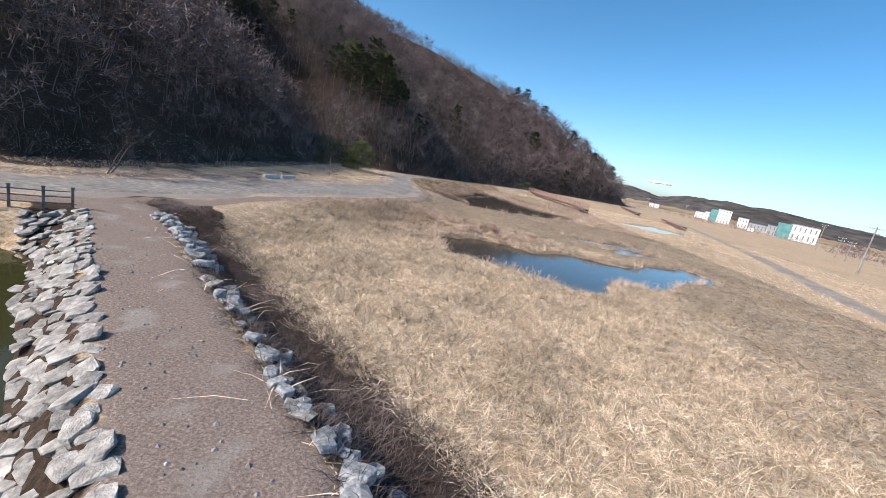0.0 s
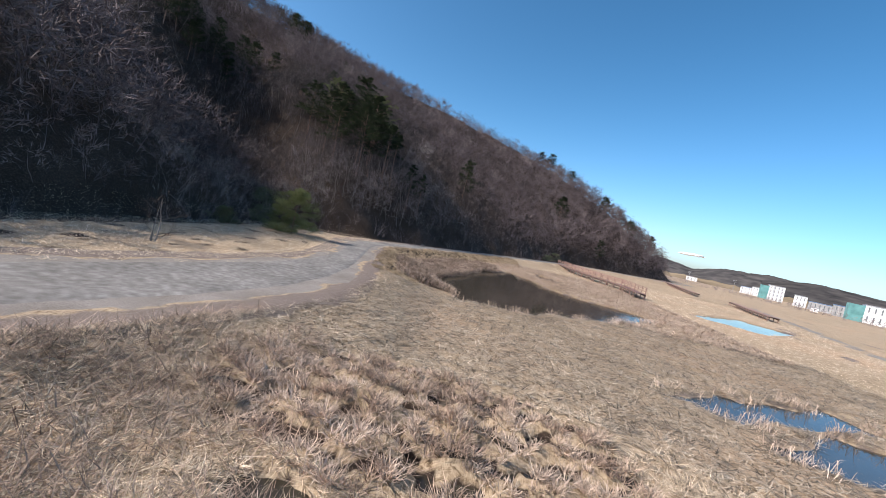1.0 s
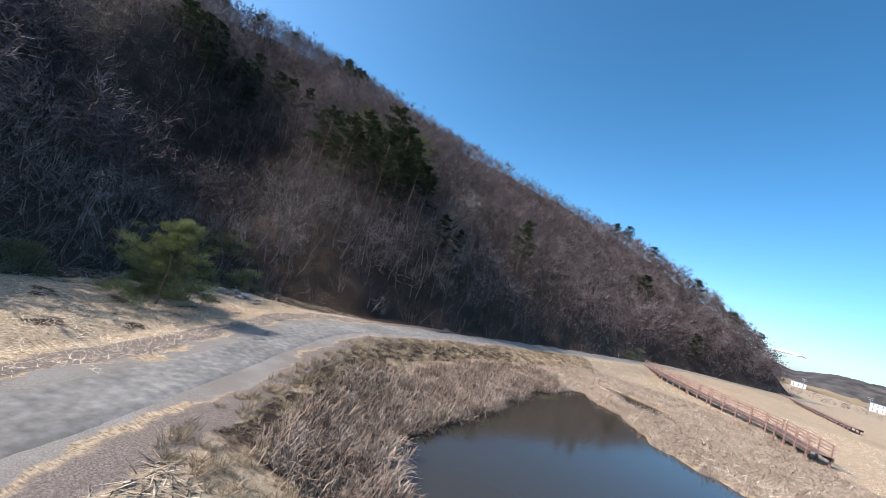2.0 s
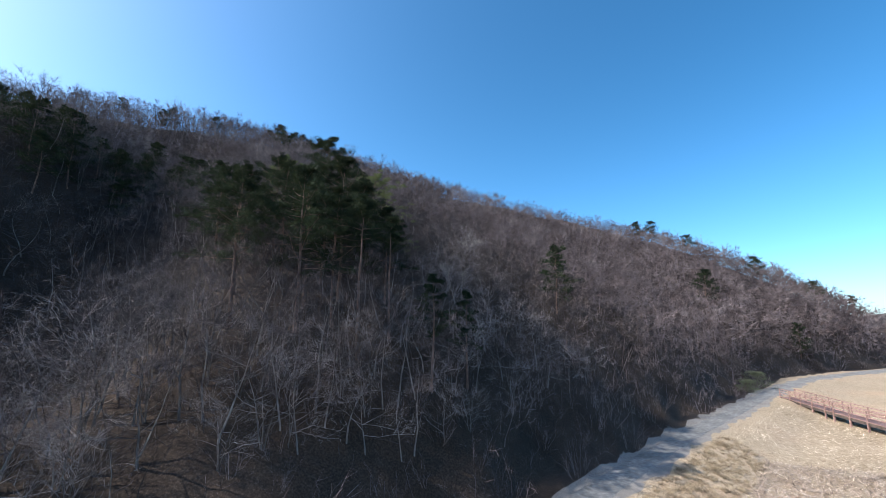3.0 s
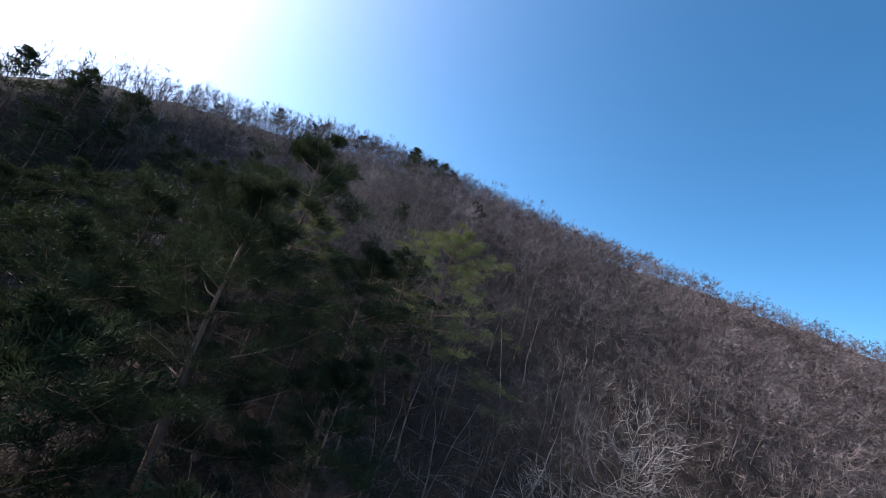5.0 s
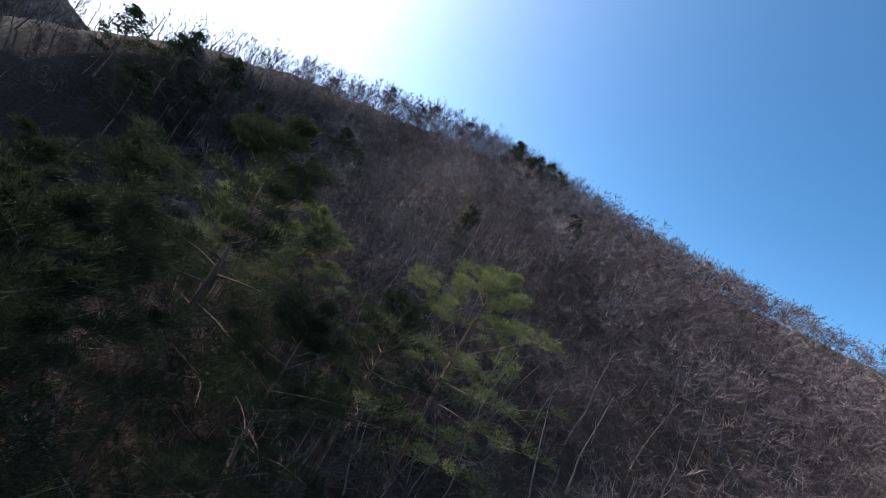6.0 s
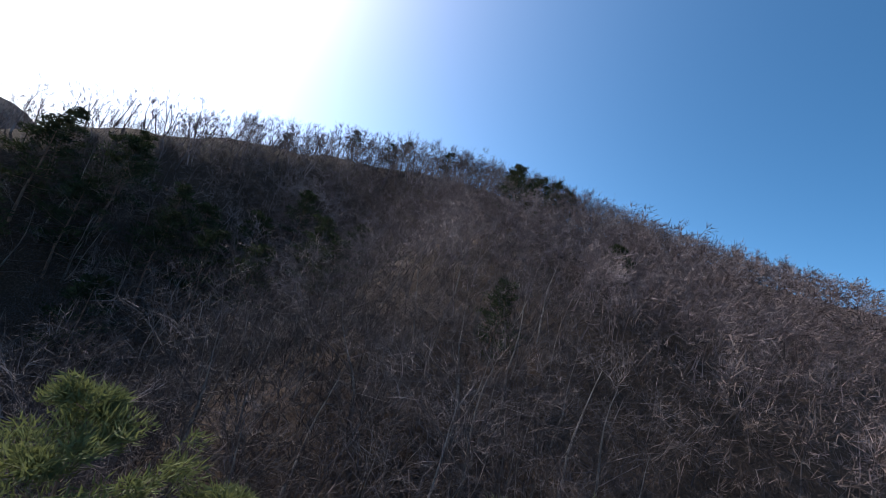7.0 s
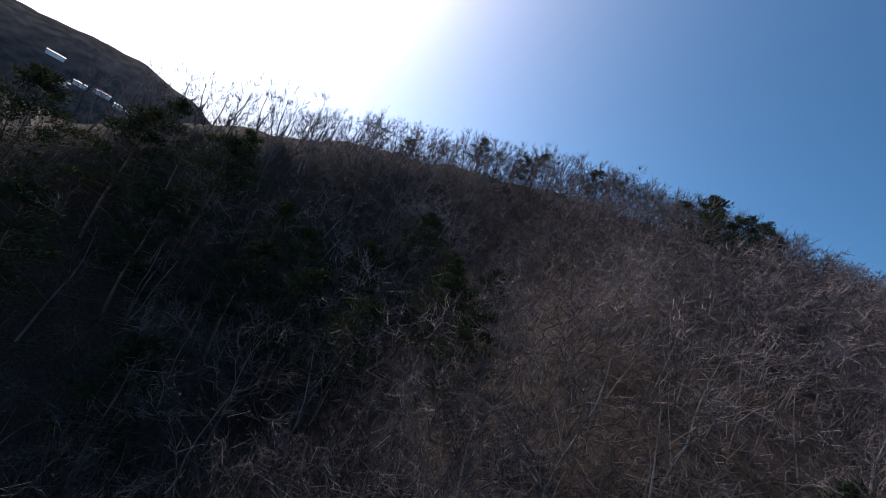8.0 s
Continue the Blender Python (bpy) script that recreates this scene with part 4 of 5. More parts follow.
sh = np.concatenate([open_places(800, -40, 110, 0, 262, 1.5, 44, thicket_zone), open_places(420, -106, -50, 60, 160, 1.3, 47, lambda x, y: (dist_line(x, y, CREST[2:10])[0] < 9) | (dist_line(x, y, SPUR)[0] < 6))])
m = len(sh)
rows = np.column_stack([sh, height(sh[:, 0], sh[:, 1]), gq.uniform(0.6, 1.5, m), gq.uniform(0, 6.28, m), gq.normal(0, 0.1, m), gq.normal(0, 0.1, m), gq.integers(0, 4, m)])
scatter_mesh("bare_thicket", shrub_shapes, rows, M_TWIG_FAR, "tangled leafless brown shrubs along the foot of the slope", "shrubs")


# Brush in the pale twig copy, painted as if the sun reached it.
pale = open_places(130, -40, -16, 56, 80, 1.3, 57, lambda x, y: (within(x, y, FOOT) > 0) & (within(x, y, FOOT) < 15))
m = len(pale)
rows = np.column_stack([pale, height(pale[:, 0], pale[:, 1]), gq.uniform(0.7, 1.7, m), gq.uniform(0, 6.28, m), gq.normal(0, 0.1, m), gq.normal(0, 0.1, m), gq.integers(0, 4, m)])
scatter_mesh("bare_thicket", shrub_shapes, rows, M_TWIG_LIT, "leafless brush painted pale as if sunlit above the verge of the gravel road", "shrubs")

# Low brush under the trees of the western slope
brush = [shrub_shape(64 + k, 2.0, 2.4, 12, 6, 0.008) for k in range(4)]
bz = np.concatenate([open_places(620, -96, -58, 74, 142, 1.5, 55, lambda x, y: inside(x, y, WOODS)), open_places(720, -62, -22, 94, 132, 1.1, 56, near_zone)])
m = len(bz)
rows = np.column_stack([bz, height(bz[:, 0], bz[:, 1]), gq.uniform(0.6, 1.4, m), gq.uniform(0, 6.28, m), gq.normal(0, 0.1, m), gq.normal(0, 0.1, m), gq.integers(0, 4, m)])
# Brush colour is darkened to paint the shade beneath the trees.
scatter_mesh("bare_brush", brush, rows, M_TWIG_DARK, "leafless brush painted dark for the shade under the trees of the slope", "shrubs")


# ---- far distance ----
def ridge(name, az0, az1, dist, high, seed, material, label, base=-2.0, depth=500.0):
    """A long wooded hill seen far off: high gives heights along it, azimuths in degrees clockwise from +y."""
    n, m = 90, 12
    az = np.radians(np.linspace(az0, az1, n))
    prof = np.interp(np.linspace(0, 1, n), np.linspace(0, 1, len(high)), high)
    prof = prof + 0.05 * np.max(high) * waves(np.linspace(0, 60, n), 0 * az, 14, seed) + 1.5 * waves(np.linspace(0, 400, n), 0 * az, 9, seed + 1)
    f = np.linspace(0, 1, m)
    r = dist + depth * f[:, None] + 0 * az
    h = base + np.maximum(prof, 0.5)[None] * np.sin(np.pi / 2 * np.minimum(1, f[:, None] * 1.6)) * np.where(f[:, None] > 0.75, 0.93, 1)
    v = np.stack([r * np.sin(az)[None], r * np.cos(az)[None], h], -1).reshape(-1, 3)
    idx = np.arange(n * m).reshape(m, n)
    q = np.stack([idx[:-1, :-1], idx[:-1, 1:], idx[1:, 1:], idx[1:, :-1]], -1).reshape(-1, 4)
    me = mesh_from(name, v, quads=q, mats=[material], smooth=True)
    tagged(new(name, me), label, "hill", kind="structure")


ridge("backdrop_hill", 15, 36, 1500, [30, 52, 58, 40, 62, 70, 62], 71, M_FAR_WOOD, "low bluish-brown wooded hills on the horizon")
ridge("backdrop_hill", 32, 70, 1150, [40, 58, 52, 48, 40, 44, 62, 76, 80, 60], 72, M_FAR_WOOD, "low brown wooded hills behind the town")
ridge("backdrop_hill", 22, 60, 760, [6, 9, 8, 10, 9, 12, 16, 20], 73, M_FAR_FIELD, "brown scrub and fields at the edge of the plain", depth=200)
ridge("backdrop_mountain", -150, -92, 1500, [220, 270, 318, 292, 272, 248, 268, 290, 304, 268, 190, 80], 74, M_FAR_WOOD, "hazy dark wooded mountain across the valley", depth=900)


def low_cloud(az, el, dist, wide, tall):
    """A small flat-bottomed cloud of overlapping puffs above the horizon."""
    g = np.random.default_rng(76)
    bm = bmesh.new()
    for k in range(26):
        u = g.uniform(-1, 1)
        r = tall * g.uniform(0.3, 0.62) * (1.1 - 0.75 * abs(u + 0.25))
        got = bmesh.ops.create_icosphere(bm, subdivisions=2, radius=1.0)
        m = Matrix.Translation((u * wide / 2, g.normal(0, tall * 0.5), r * g.uniform(0.3, 1.0))) @ Matrix.Diagonal((r * g.uniform(1.6, 2.8), r * 1.5, r * 0.75, 1))
        bmesh.ops.transform(bm, matrix=m, verts=got["verts"])
    me = bpy.data.meshes.new("cloud")
    bm.to_mesh(me)
    bm.free()
    me.polygons.foreach_set("use_smooth", np.ones(len(me.polygons), bool))
    me.materials.append(M_CLOUD)
    ob = new("backdrop_cloud", me)
    ob.matrix_basis = Matrix.Translation((dist * math.sin(radians(az)), dist * math.cos(radians(az)), dist * math.tan(radians(el)))) @ Matrix.Rotation(radians(-az), 4, "Z")
    tagged(ob, "small white cloud low over the distant hills", "cloud", kind="structure")


low_cloud(25.4, 2.6, 3600, 180, 28)


# ---- buildings of the town ----
def slab(size, centre, material, name, parent, label=""):
    bm = bmesh.new()
    box(bm, size, centre)
    return part(name, bm, material, parent, label)


def building(az, dist, wide, deep, tall, wall, roof, label, storeys=3, bays=6, turn=0.0, annex=None):
    """A block with pilasters, rows of windows, a parapet roof, at an azimuth and distance from the first camera."""
    x, y = 3.4 + dist * math.sin(radians(az)), -1.6 + dist * math.cos(radians(az))
    ob = empty("building", Matrix.Translation((x, y, -1.0)) @ Matrix.Rotation(radians(-az + turn), 4, "Z"), label, "building", "buildings of the town")
    slab((wide, deep, tall), (0, deep / 2, tall / 2), wall, "wall", ob)
    slab((wide + 0.6, deep + 0.6, 0.7), (0, deep / 2, tall + 0.35), roof, "roof", ob)
    fh = tall / storeys
    pane = bmesh.new()
    box(pane, (wide / bays * 0.22, 0.3, fh * 0.6))
    me = bpy.data.meshes.new("window")
    pane.to_mesh(me)
    pane.free()
    me.materials.append(M_GLASS)
    for s in range(storeys):
        for b in range(bays):
            child("window", me, ob, "", Matrix.Translation((-wide / 2 + (b + 0.5) * wide / bays, -0.1, fh * (s + 0.55))))
    pil = bmesh.new()
    box(pil, (0.7, 0.8, tall))
    me = bpy.data.meshes.new("pilaster")
    pil.to_mesh(me)
    pil.free()
    me.materials.append(wall)
    for b in range(bays + 1):
        child("pilaster", me, ob, "", Matrix.Translation((-wide / 2 + b * wide / bays, -0.25, tall / 2)))
    if annex:
        slab((annex[0], deep * 0.8, annex[1]), (-wide / 2 - annex[0] / 2, deep * 0.45, annex[1] / 2), annex[2], "annex", ob, annex[3])
    return ob


building(39.9, 450, 17, 14, 13.0, M_WALL_WHITE, M_ROOF, "white panelled factory block with tall window bays", 2, 5, 8, (9, 12.5, M_WALL_TEAL, "teal clad end block"))
building(32.6, 560, 12, 12, 15.0, M_WALL_WHITE, M_ROOF, "white office block of several storeys", 4, 4, 6, (7, 14, M_WALL_TEAL, "teal clad end block"))
building(34.5, 520, 8, 10, 10.0, M_WALL_WHITE, M_ROOF, "small white workshop building", 2, 3, 4)
building(36.0, 520, 15, 10, 7.0, M_WALL_GREY, M_ROOF_BLUE, "low grey shed with a blue roof", 1, 5, 4)
building(30.2, 640, 10, 10, 8.0, M_WALL_WHITE, M_ROOF_BLUE, "small white house at the edge of the plain", 2, 3, 0)
building(31.0, 620, 6, 8, 10.0, M_WALL_WHITE, M_ROOF, "small white house at the edge of the plain", 2, 2, 0)
building(25.2, 760, 14, 10, 6.0, M_WALL_WHITE, M_ROOF, "small white house at the edge of the plain", 1, 3, 0)
building(37.2, 470, 6, 8, 8.5, M_WALL_GREY, M_ROOF_BLUE, "narrow grey shed beside the factory", 2, 2, 5)
building(35.4, 430, 3.5, 4, 3.0, M_WALL_WHITE, M_ROOF, "small white hut on the plain", 1, 1, 0)


def village_house(az, dist, z, wide, label):
    x, y = -31 + dist * math.sin(radians(az)), 103 + dist * math.cos(radians(az))
    ob = empty("house", Matrix.Translation((x, y, z)) @ Matrix.Rotation(radians(-az), 4, "Z"), label, "house", "village houses")
    slab((wide, 14, 9), (0, 0, 0), M_WALL_WHITE, "wall", ob)
    bm = bmesh.new()
    box(bm, (wide + 2, 9, 1.2), (0, -4, 6.2), 0, Matrix.Rotation(radians(25), 4, "X"))
    box(bm, (wide + 2, 9, 1.2), (0, 4, 6.2), 0, Matrix.Rotation(radians(-25), 4, "X"))
    part("roof", bm, M_ROOF, ob, "pale grey pitched roof")


for k, (az, el, wide) in enumerate(((-113.2, 2.6, 34), (-111.6, 2.2, 22), (-110.4, 2.0, 30), (-115.0, 2.4, 26), (-117.5, 3.8, 34), (-109.2, 1.4, 20), (-116.0, 1.8, 22))):
    village_house(az, 1380, 33 + 1380 * math.tan(radians(el)), wide, "distant pale-roofed house below the mountain")


# ---- scrub at the edge of the plain ----
gs = np.random.default_rng(75)
n = 360
az = np.radians(gs.uniform(20, 54, n))
far = gs.uniform(330, 425, n) - 60 * (np.degrees(az) > 42)
px, py = 3.4 + far * np.sin(az), -1.6 + far * np.cos(az)
keep = within(px, py, FOOT) < -6
rows = np.column_stack([px, py, height(px, py), gs.uniform(0.3, 0.62, n) + 0.35 * (np.degrees(az) > 43), gs.uniform(0, 6.28, n), gs.normal(0, 0.1, n), gs.normal(0, 0.1, n), gs.integers(0, 6, n)])[keep]
scatter_mesh("roadside_scrub", [far_tree(170 + k, 9.0, 5, 4, 4, 0.014, 0.3, 0.1, 1.5) for k in range(6)], rows, M_TWIG_FAR, "brown leafless scrub in front of the town's buildings", "shrubs")


# ---- power poles ----
def utility_pole(x, y, tall, turn):
    ob = empty("utility_pole", Matrix.Translation((x, y, -0.9)) @ Matrix.Rotation(turn, 4, "Z"), "tall grey concrete power pole with cross-arms on the plain", "utility pole", "power poles")
    bm = bmesh.new()
    rod(bm, (0, 0, -0.5), (0, 0, tall), 0.2, 0.12, 10)
    part("pole", bm, M_POLE, ob)
    for h, w in ((tall - 0.4, 2.4), (tall - 1.4, 1.8)):
        bm = bmesh.new()
        box(bm, (w, 0.12, 0.12), (0, 0.16, h), 0.01)
        part("cross_arm", bm, M_METAL, ob)
        for sx in (-0.45, 0, 0.45):
            bm = bmesh.new()
            rod(bm, (sx * w, 0.16, h + 0.06), (sx * w, 0.16, h + 0.32), 0.07, 0.05, 8)
            part("insulator", bm, M_WALL_WHITE, ob, "white porcelain insulator")


def from_first(az, dist):
    return 3.4 + dist * math.sin(radians(az)), -1.6 + dist * math.cos(radians(az))


for az, dist, tall in ((44.8, 122, 10.3), (42.8, 205, 8.0), (41.2, 270, 13.0), (47.5, 100, 9), (24.4, 420, 10.0), (28.65, 420, 10.5), (43.6, 190, 7)):
    utility_pole(*from_first(az, dist), tall, radians(-30))


# ---- boardwalks ----
def boardwalk(pts, label, wide=1.9, deck_z=0.15, rails=True):
    """A timber walkway on stilts: deck, edge beams, legs, rail posts and rails, each a part."""
    pts = [Vector((a, b, deck_z)) for a, b in pts]
    ob = empty("boardwalk", Matrix.Translation((pts[0].x, pts[0].y, 0)), label, "boardwalk")
    off = Vector((pts[0].x, pts[0].y, 0))
    leg, post = bmesh.new(), bmesh.new()
    box(leg, (0.16, 0.16, 1.3), (0, 0, -0.65), 0.01)
    box(post, (0.1, 0.1, 1.1), (0, 0, 0.55), 0.008)
    me_leg, me_post = bpy.data.meshes.new("leg"), bpy.data.meshes.new("rail_post")
    leg.to_mesh(me_leg), post.to_mesh(me_post)
    leg.free(), post.free()
    me_leg.materials.append(M_DECK), me_post.materials.append(M_DECK)
    for a, b in zip(pts, pts[1:]):
        d = (b - a).normalized()
        s = Vector((d.y, -d.x, 0))
        ln = (b - a).length
        turn = Matrix.Rotation(math.atan2(d.y, d.x), 4, "Z")
        mid = (a + b) / 2 - off
        bm = bmesh.new()
        boards = int(ln / 0.3)
        for k in range(boards):
            box(bm, (ln / boards - 0.02, wide, 0.06), mid + d * ((k + 0.5) * ln / boards - ln / 2), 0, turn)
        deck = part("deck", bm, M_DECK, ob, "red-brown deck boards")
        deck["kind"] = "stuff"
        for side in (-1, 1):
            bm = bmesh.new()
            box(bm, (ln, 0.12, 0.3), mid + s * side * (wide / 2 - 0.08) + Vector((0, 0, -0.19)), 0, turn)
            part("edge_beam", bm, M_DECK_DARK, ob)
            if rails:
                for h in (0.45, 0.78, 1.08):
                    bm = bmesh.new()
                    box(bm, (ln, 0.07, 0.09), mid + s * side * (wide / 2 - 0.06) + Vector((0, 0, h)), 0.008, turn)
                    part("rail", bm, M_DECK, ob)
            k = 0.0
            while k < ln:
                p = a - off + d * k + s * side * (wide / 2 - 0.06)
                child("leg", me_leg, ob, "", Matrix.Translation(p) @ turn)
                if rails:
                    child("rail_post", me_post, ob, "", Matrix.Translation(p) @ turn)
                k += 2.4
    return ob


boardwalk([(28.2, 139), (29.0, 128), (30.2, 118), (31.4, 112.5), (34.0, 103), (33.0, 93)], "red-brown timber boardwalk with slatted railings over the marsh")
boardwalk([(95, 240), (84, 200), (71, 152)], "dark timber boardwalk without rails across the far marsh", rails=False)
boardwalk([(77, 144), (70, 124), (66.5, 112)], "dark timber boardwalk without rails across the far marsh", rails=False)


# ---- roadside things ----
def low_fence():
    pts = [Vector((-14.5, 8.3, 0)), Vector((-13.75, 9.15, 0)), Vector((-13.0, 10.0, 0)), Vector((-12.25, 10.85, 0)), Vector((-11.55, 11.65, 0)), Vector((-10.95, 12.25, 0)), Vector((-10.4, 12.8, 0))]
    ob = empty("fence", Matrix.Translation(pts[-1]), "low weathered dark timber post and rail fence by the pond", "fence")
    for p in pts:
        z = float(height(p.x, p.y)[0])
        bm = bmesh.new()
        box(bm, (0.085, 0.085, 0.95), (p.x - pts[-1].x, p.y - pts[-1].y, z + 0.32), 0.012, Matrix.Rotation(0.8, 4, "Z"))
        box(bm, (0.13, 0.13, 0.04), (p.x - pts[-1].x, p.y - pts[-1].y, z + 0.8), 0.01, Matrix.Rotation(0.8, 4, "Z"))
        part("fence_post", bm, M_FENCE, ob)
    for a, b in zip(pts, pts[1:]):
        for h in (0.22, 0.45, 0.66):
            bm = bmesh.new()
            za, zb = float(height(a.x, a.y)[0]) + h, float(height(b.x, b.y)[0]) + h
            rod(bm, Vector((a.x, a.y, za)) - pts[-1], Vector((b.x, b.y, zb - 0.015)) - pts[-1], 0.022, 0.02, 6)
            part("rail", bm, M_FENCE, ob)


low_fence()


def concrete_block(a, b):
    """A long low kerb block with chamfered top, from a to b."""
    a, b = Vector(a), Vector(b)
    d = b - a
    mid = (a + b) / 2
    bm = bmesh.new()
    box(bm, (d.length, 0.34, 0.34), (0, 0, 0.13), 0.04)
    for v in bm.verts:
        if v.co.z > 0.2:
            v.co.y *= 0.72
    me = bpy.data.meshes.new("concrete_block")
    bm.to_mesh(me)
    bm.free()
    me.materials.append(M_CONCRETE)
    ob = new("concrete_block", me)
    ob.matrix_basis = Matrix.Translation((mid.x, mid.y, float(height(mid.x, mid.y)[0]) - 0.02)) @ Matrix.Rotation(math.atan2(d.y, d.x), 4, "Z")
    tagged(ob, "long white concrete kerb block lying beside the gravel track", "kerb block", "kerb blocks")


concrete_block((-12.3, 31.5, 0), (-11.85, 33.2, 0))
concrete_block((-11.75, 33.5, 0), (-11.3, 35.2, 0))

for k, (x, y, tall) in enumerate(((-11.2, 44.4, 4.0), (-15.6, 20.0, 3.4))):
    tr, cr = crown_tree(80 + k, tall, 7, 5, 5, 2, 0.3, 0.25, 0.0007, 2.0, 2)
    plant_thing("sapling", tr.mesh("sapling_trunk", M_BARK), cr.mesh("sapling_twigs", M_TWIG_DARK), upright(x, y), "small leafless sapling standing in dry grass", "sapling", "saplings", "bare twigs", "branches")

tr, cr = pine_tree(90, 5.0, 28, 8, 90, 0.06, 0.6, 0.19, 0.014, 1.3)
plant_thing("young_pine", tr.mesh("pine_trunk", M_PINE_BARK), cr.mesh("pine_crown", M_NEEDLE_LIGHT), upright(-12.7, 63.2), "young bright green pine at the edge of the gravel track", "tree", "", "bright green needles")
tr, cr = pine_tree(91, 3.4, 22, 8, 80, 0.06, 0.6, 0.18, 0.014, 1.3)
plant_thing("young_pine", tr.mesh("pine_trunk", M_PINE_BARK), cr.mesh("pine_crown", M_NEEDLE_LIGHT), upright(-14.4, 64.4), "small yellow-green pine in dry grass", "tree", "", "yellow-green needles")


def evergreen_bush(x, y, tall, wide, seed, label, n=46):
    g = np.random.default_rng(seed)
    tr = Limbs()
    ends = np.column_stack([g.normal(0, wide * 0.3, (14, 2)), g.uniform(0.4, 0.9, 14) * tall])
    tr.add(*spikes(np.zeros((14, 3)) - (0, 0, 0.2), ends, np.full(14, 0.03)))
    c = np.column_stack([g.normal(0, wide * 0.33, (n, 2)), g.uniform(0.12, 1.0, n) * tall])
    c[:, :2] *= (1.15 - 0.6 * c[:, 2:] / tall)
    v, t = needle_clumps(g, c, np.full(n, 0.36 * wide / 2), unit(c - (0, 0, 0.3 * tall)), 60, 0.15, 0.03)
    cr = Limbs()
    cr.add(v, t)
    plant_thing("evergreen_bush", tr.mesh("stems", M_BARK), cr.mesh("leaves", M_EVERGREEN), upright(x, y), label, "bush", "evergreen bushes", "dull green leaves", "leaves")


for k, (x, y, tall, wide) in enumerate(((27.5, 148, 2.6, 3.4), (25.0, 144, 1.8, 2.4), (-18.6, 68, 2.2, 3.0), (-21.0, 71.5, 2.6, 3.2), (-16.6, 73.6, 1.8, 2.4), (-20, 74.6, 2.0, 2.6), (-18, 60, 1.6, 2.2))):
    evergreen_bush(x, y, tall, wide, 100 + k, "dull green evergreen bush at the foot of the wooded slope")


# ---- stones ----
def stone_mesh(seed, material, flat=0.55):
    """An angular block: the hull of points scattered on a box with blunted corners."""
    g = np.random.default_rng(seed)
    p = unit(g.normal(0, 1, (26, 3)))
    p = np.sign(p) * np.abs(p) ** 0.58
    p = p * np.array([0.43, 0.36, 0.46 * flat]) * g.uniform(0.88, 1.06, (26, 1))
    bm = bmesh.new()
    vs = [bm.verts.new(v) for v in p]
    res = bmesh.ops.convex_hull(bm, input=vs)
    bmesh.ops.delete(bm, geom=[e for e in res["geom_interior"] if isinstance(e, bmesh.types.BMVert)], context="VERTS")
    bmesh.ops.recalc_face_normals(bm, faces=bm.faces)
    me = bpy.data.meshes.new("stone")
    bm.to_mesh(me)
    bm.free()
    me.materials.append(material)
    return me


pale_stones = [stone_mesh(110 + k, M_STONE, 0.33) for k in range(8)]
dark_stones = [stone_mesh(120 + k, M_STONE_DARK, 0.62) for k in range(6)]


def lay_stone(parent, origin, shapes, x, y, size, g, lift=0.25, lean=None):
    z = float(height(x, y)[0]) + size * 0.5 * lift - 0.04
    m = Matrix.Translation(Vector((x, y, z)) - origin)
    if lean is not None:
        m = m @ lean
    m = m @ Euler((g.normal(0, 0.15), g.normal(0, 0.15), g.uniform(0, 6.28))).to_matrix().to_4x4() @ Matrix.Diagonal((size, size * g.uniform(0.8, 1.1), size * g.uniform(0.6, 0.9), 1))
    child("stone", shapes[int(g.integers(0, len(shapes)))], parent, "", m)


way_a, way_b = Vector((5.4, -1.6, 0)), Vector((-9.0, 13.4, 0))
way_d = (way_b - way_a).normalized()
way_n = Vector((-way_d.y, way_d.x, 0))
g = np.random.default_rng(130)
org = Vector((-3, 5.5, 0))
bank = empty("stone_facing", Matrix.Translation(org), "pale grey angular rubble stones facing the pond bank", "riprap")
fall = Matrix.Rotation(-0.42, 4, way_d)
for row, offs in enumerate((1.2, 1.5, 1.8, 2.1, 2.4, 2.7)):
    s = 0.0
    while s < (way_b - way_a).length:
        size = g.uniform(0.26, 0.74)
        s += size * 0.58
        p = way_a + way_d * s + way_n * (offs + g.normal(0, 0.06))
        lay_stone(bank, org, pale_stones, p.x, p.y, size, g, 0.05, fall)
edge = empty("stone_edging", Matrix.Translation(org), "dark grey rough stones half buried along the path edge", "riprap")
s = 0.0
while s < 19:
    size = g.uniform(0.22, 0.72)
    s += size * g.choice([0.2, 0.36, 0.6, 1.6], p=[0.46, 0.32, 0.16, 0.06])
    p = way_a + way_d * s - way_n * (1.35 + abs(g.normal(0, 0.42)))
    lay_stone(edge, org, dark_stones if g.uniform() < 0.75 else pale_stones, p.x, p.y, size, g, 0.3)
heap = empty("stone_heap", Matrix.Translation((-6, 13, 0)), "heap of dark blue-grey stones where the path meets the track", "riprap")
for k in range(96):
    t, u = g.uniform(0, 1), g.uniform(0, 1)
    p = Vector((-8.3, 13.9, 0)) * (1 - t) + Vector((-4.6, 10.9, 0)) * t + Vector((0.7, 0.75, 0)) * (u * 1.5 * (1 - 0.4 * t))
    lay_stone(heap, Vector((-6, 13, 0)), dark_stones, p.x, p.y, g.uniform(0.25, 0.5), g, 0.5)
rub = empty("rubble_pile", Matrix.Translation((-14.6, 71.2, 0)), "small pile of pale broken stone at the wood's edge", "rubble")
for k in range(26):
    x, y = -14.6 + g.normal(0, 0.9), 71.2 + g.normal(0, 0.6)
    lay_stone(rub, Vector((-14.6, 71.2, 0)), pale_stones, x, y, g.uniform(0.25, 0.75), g, 0.9 if k > 14 else 0.4)


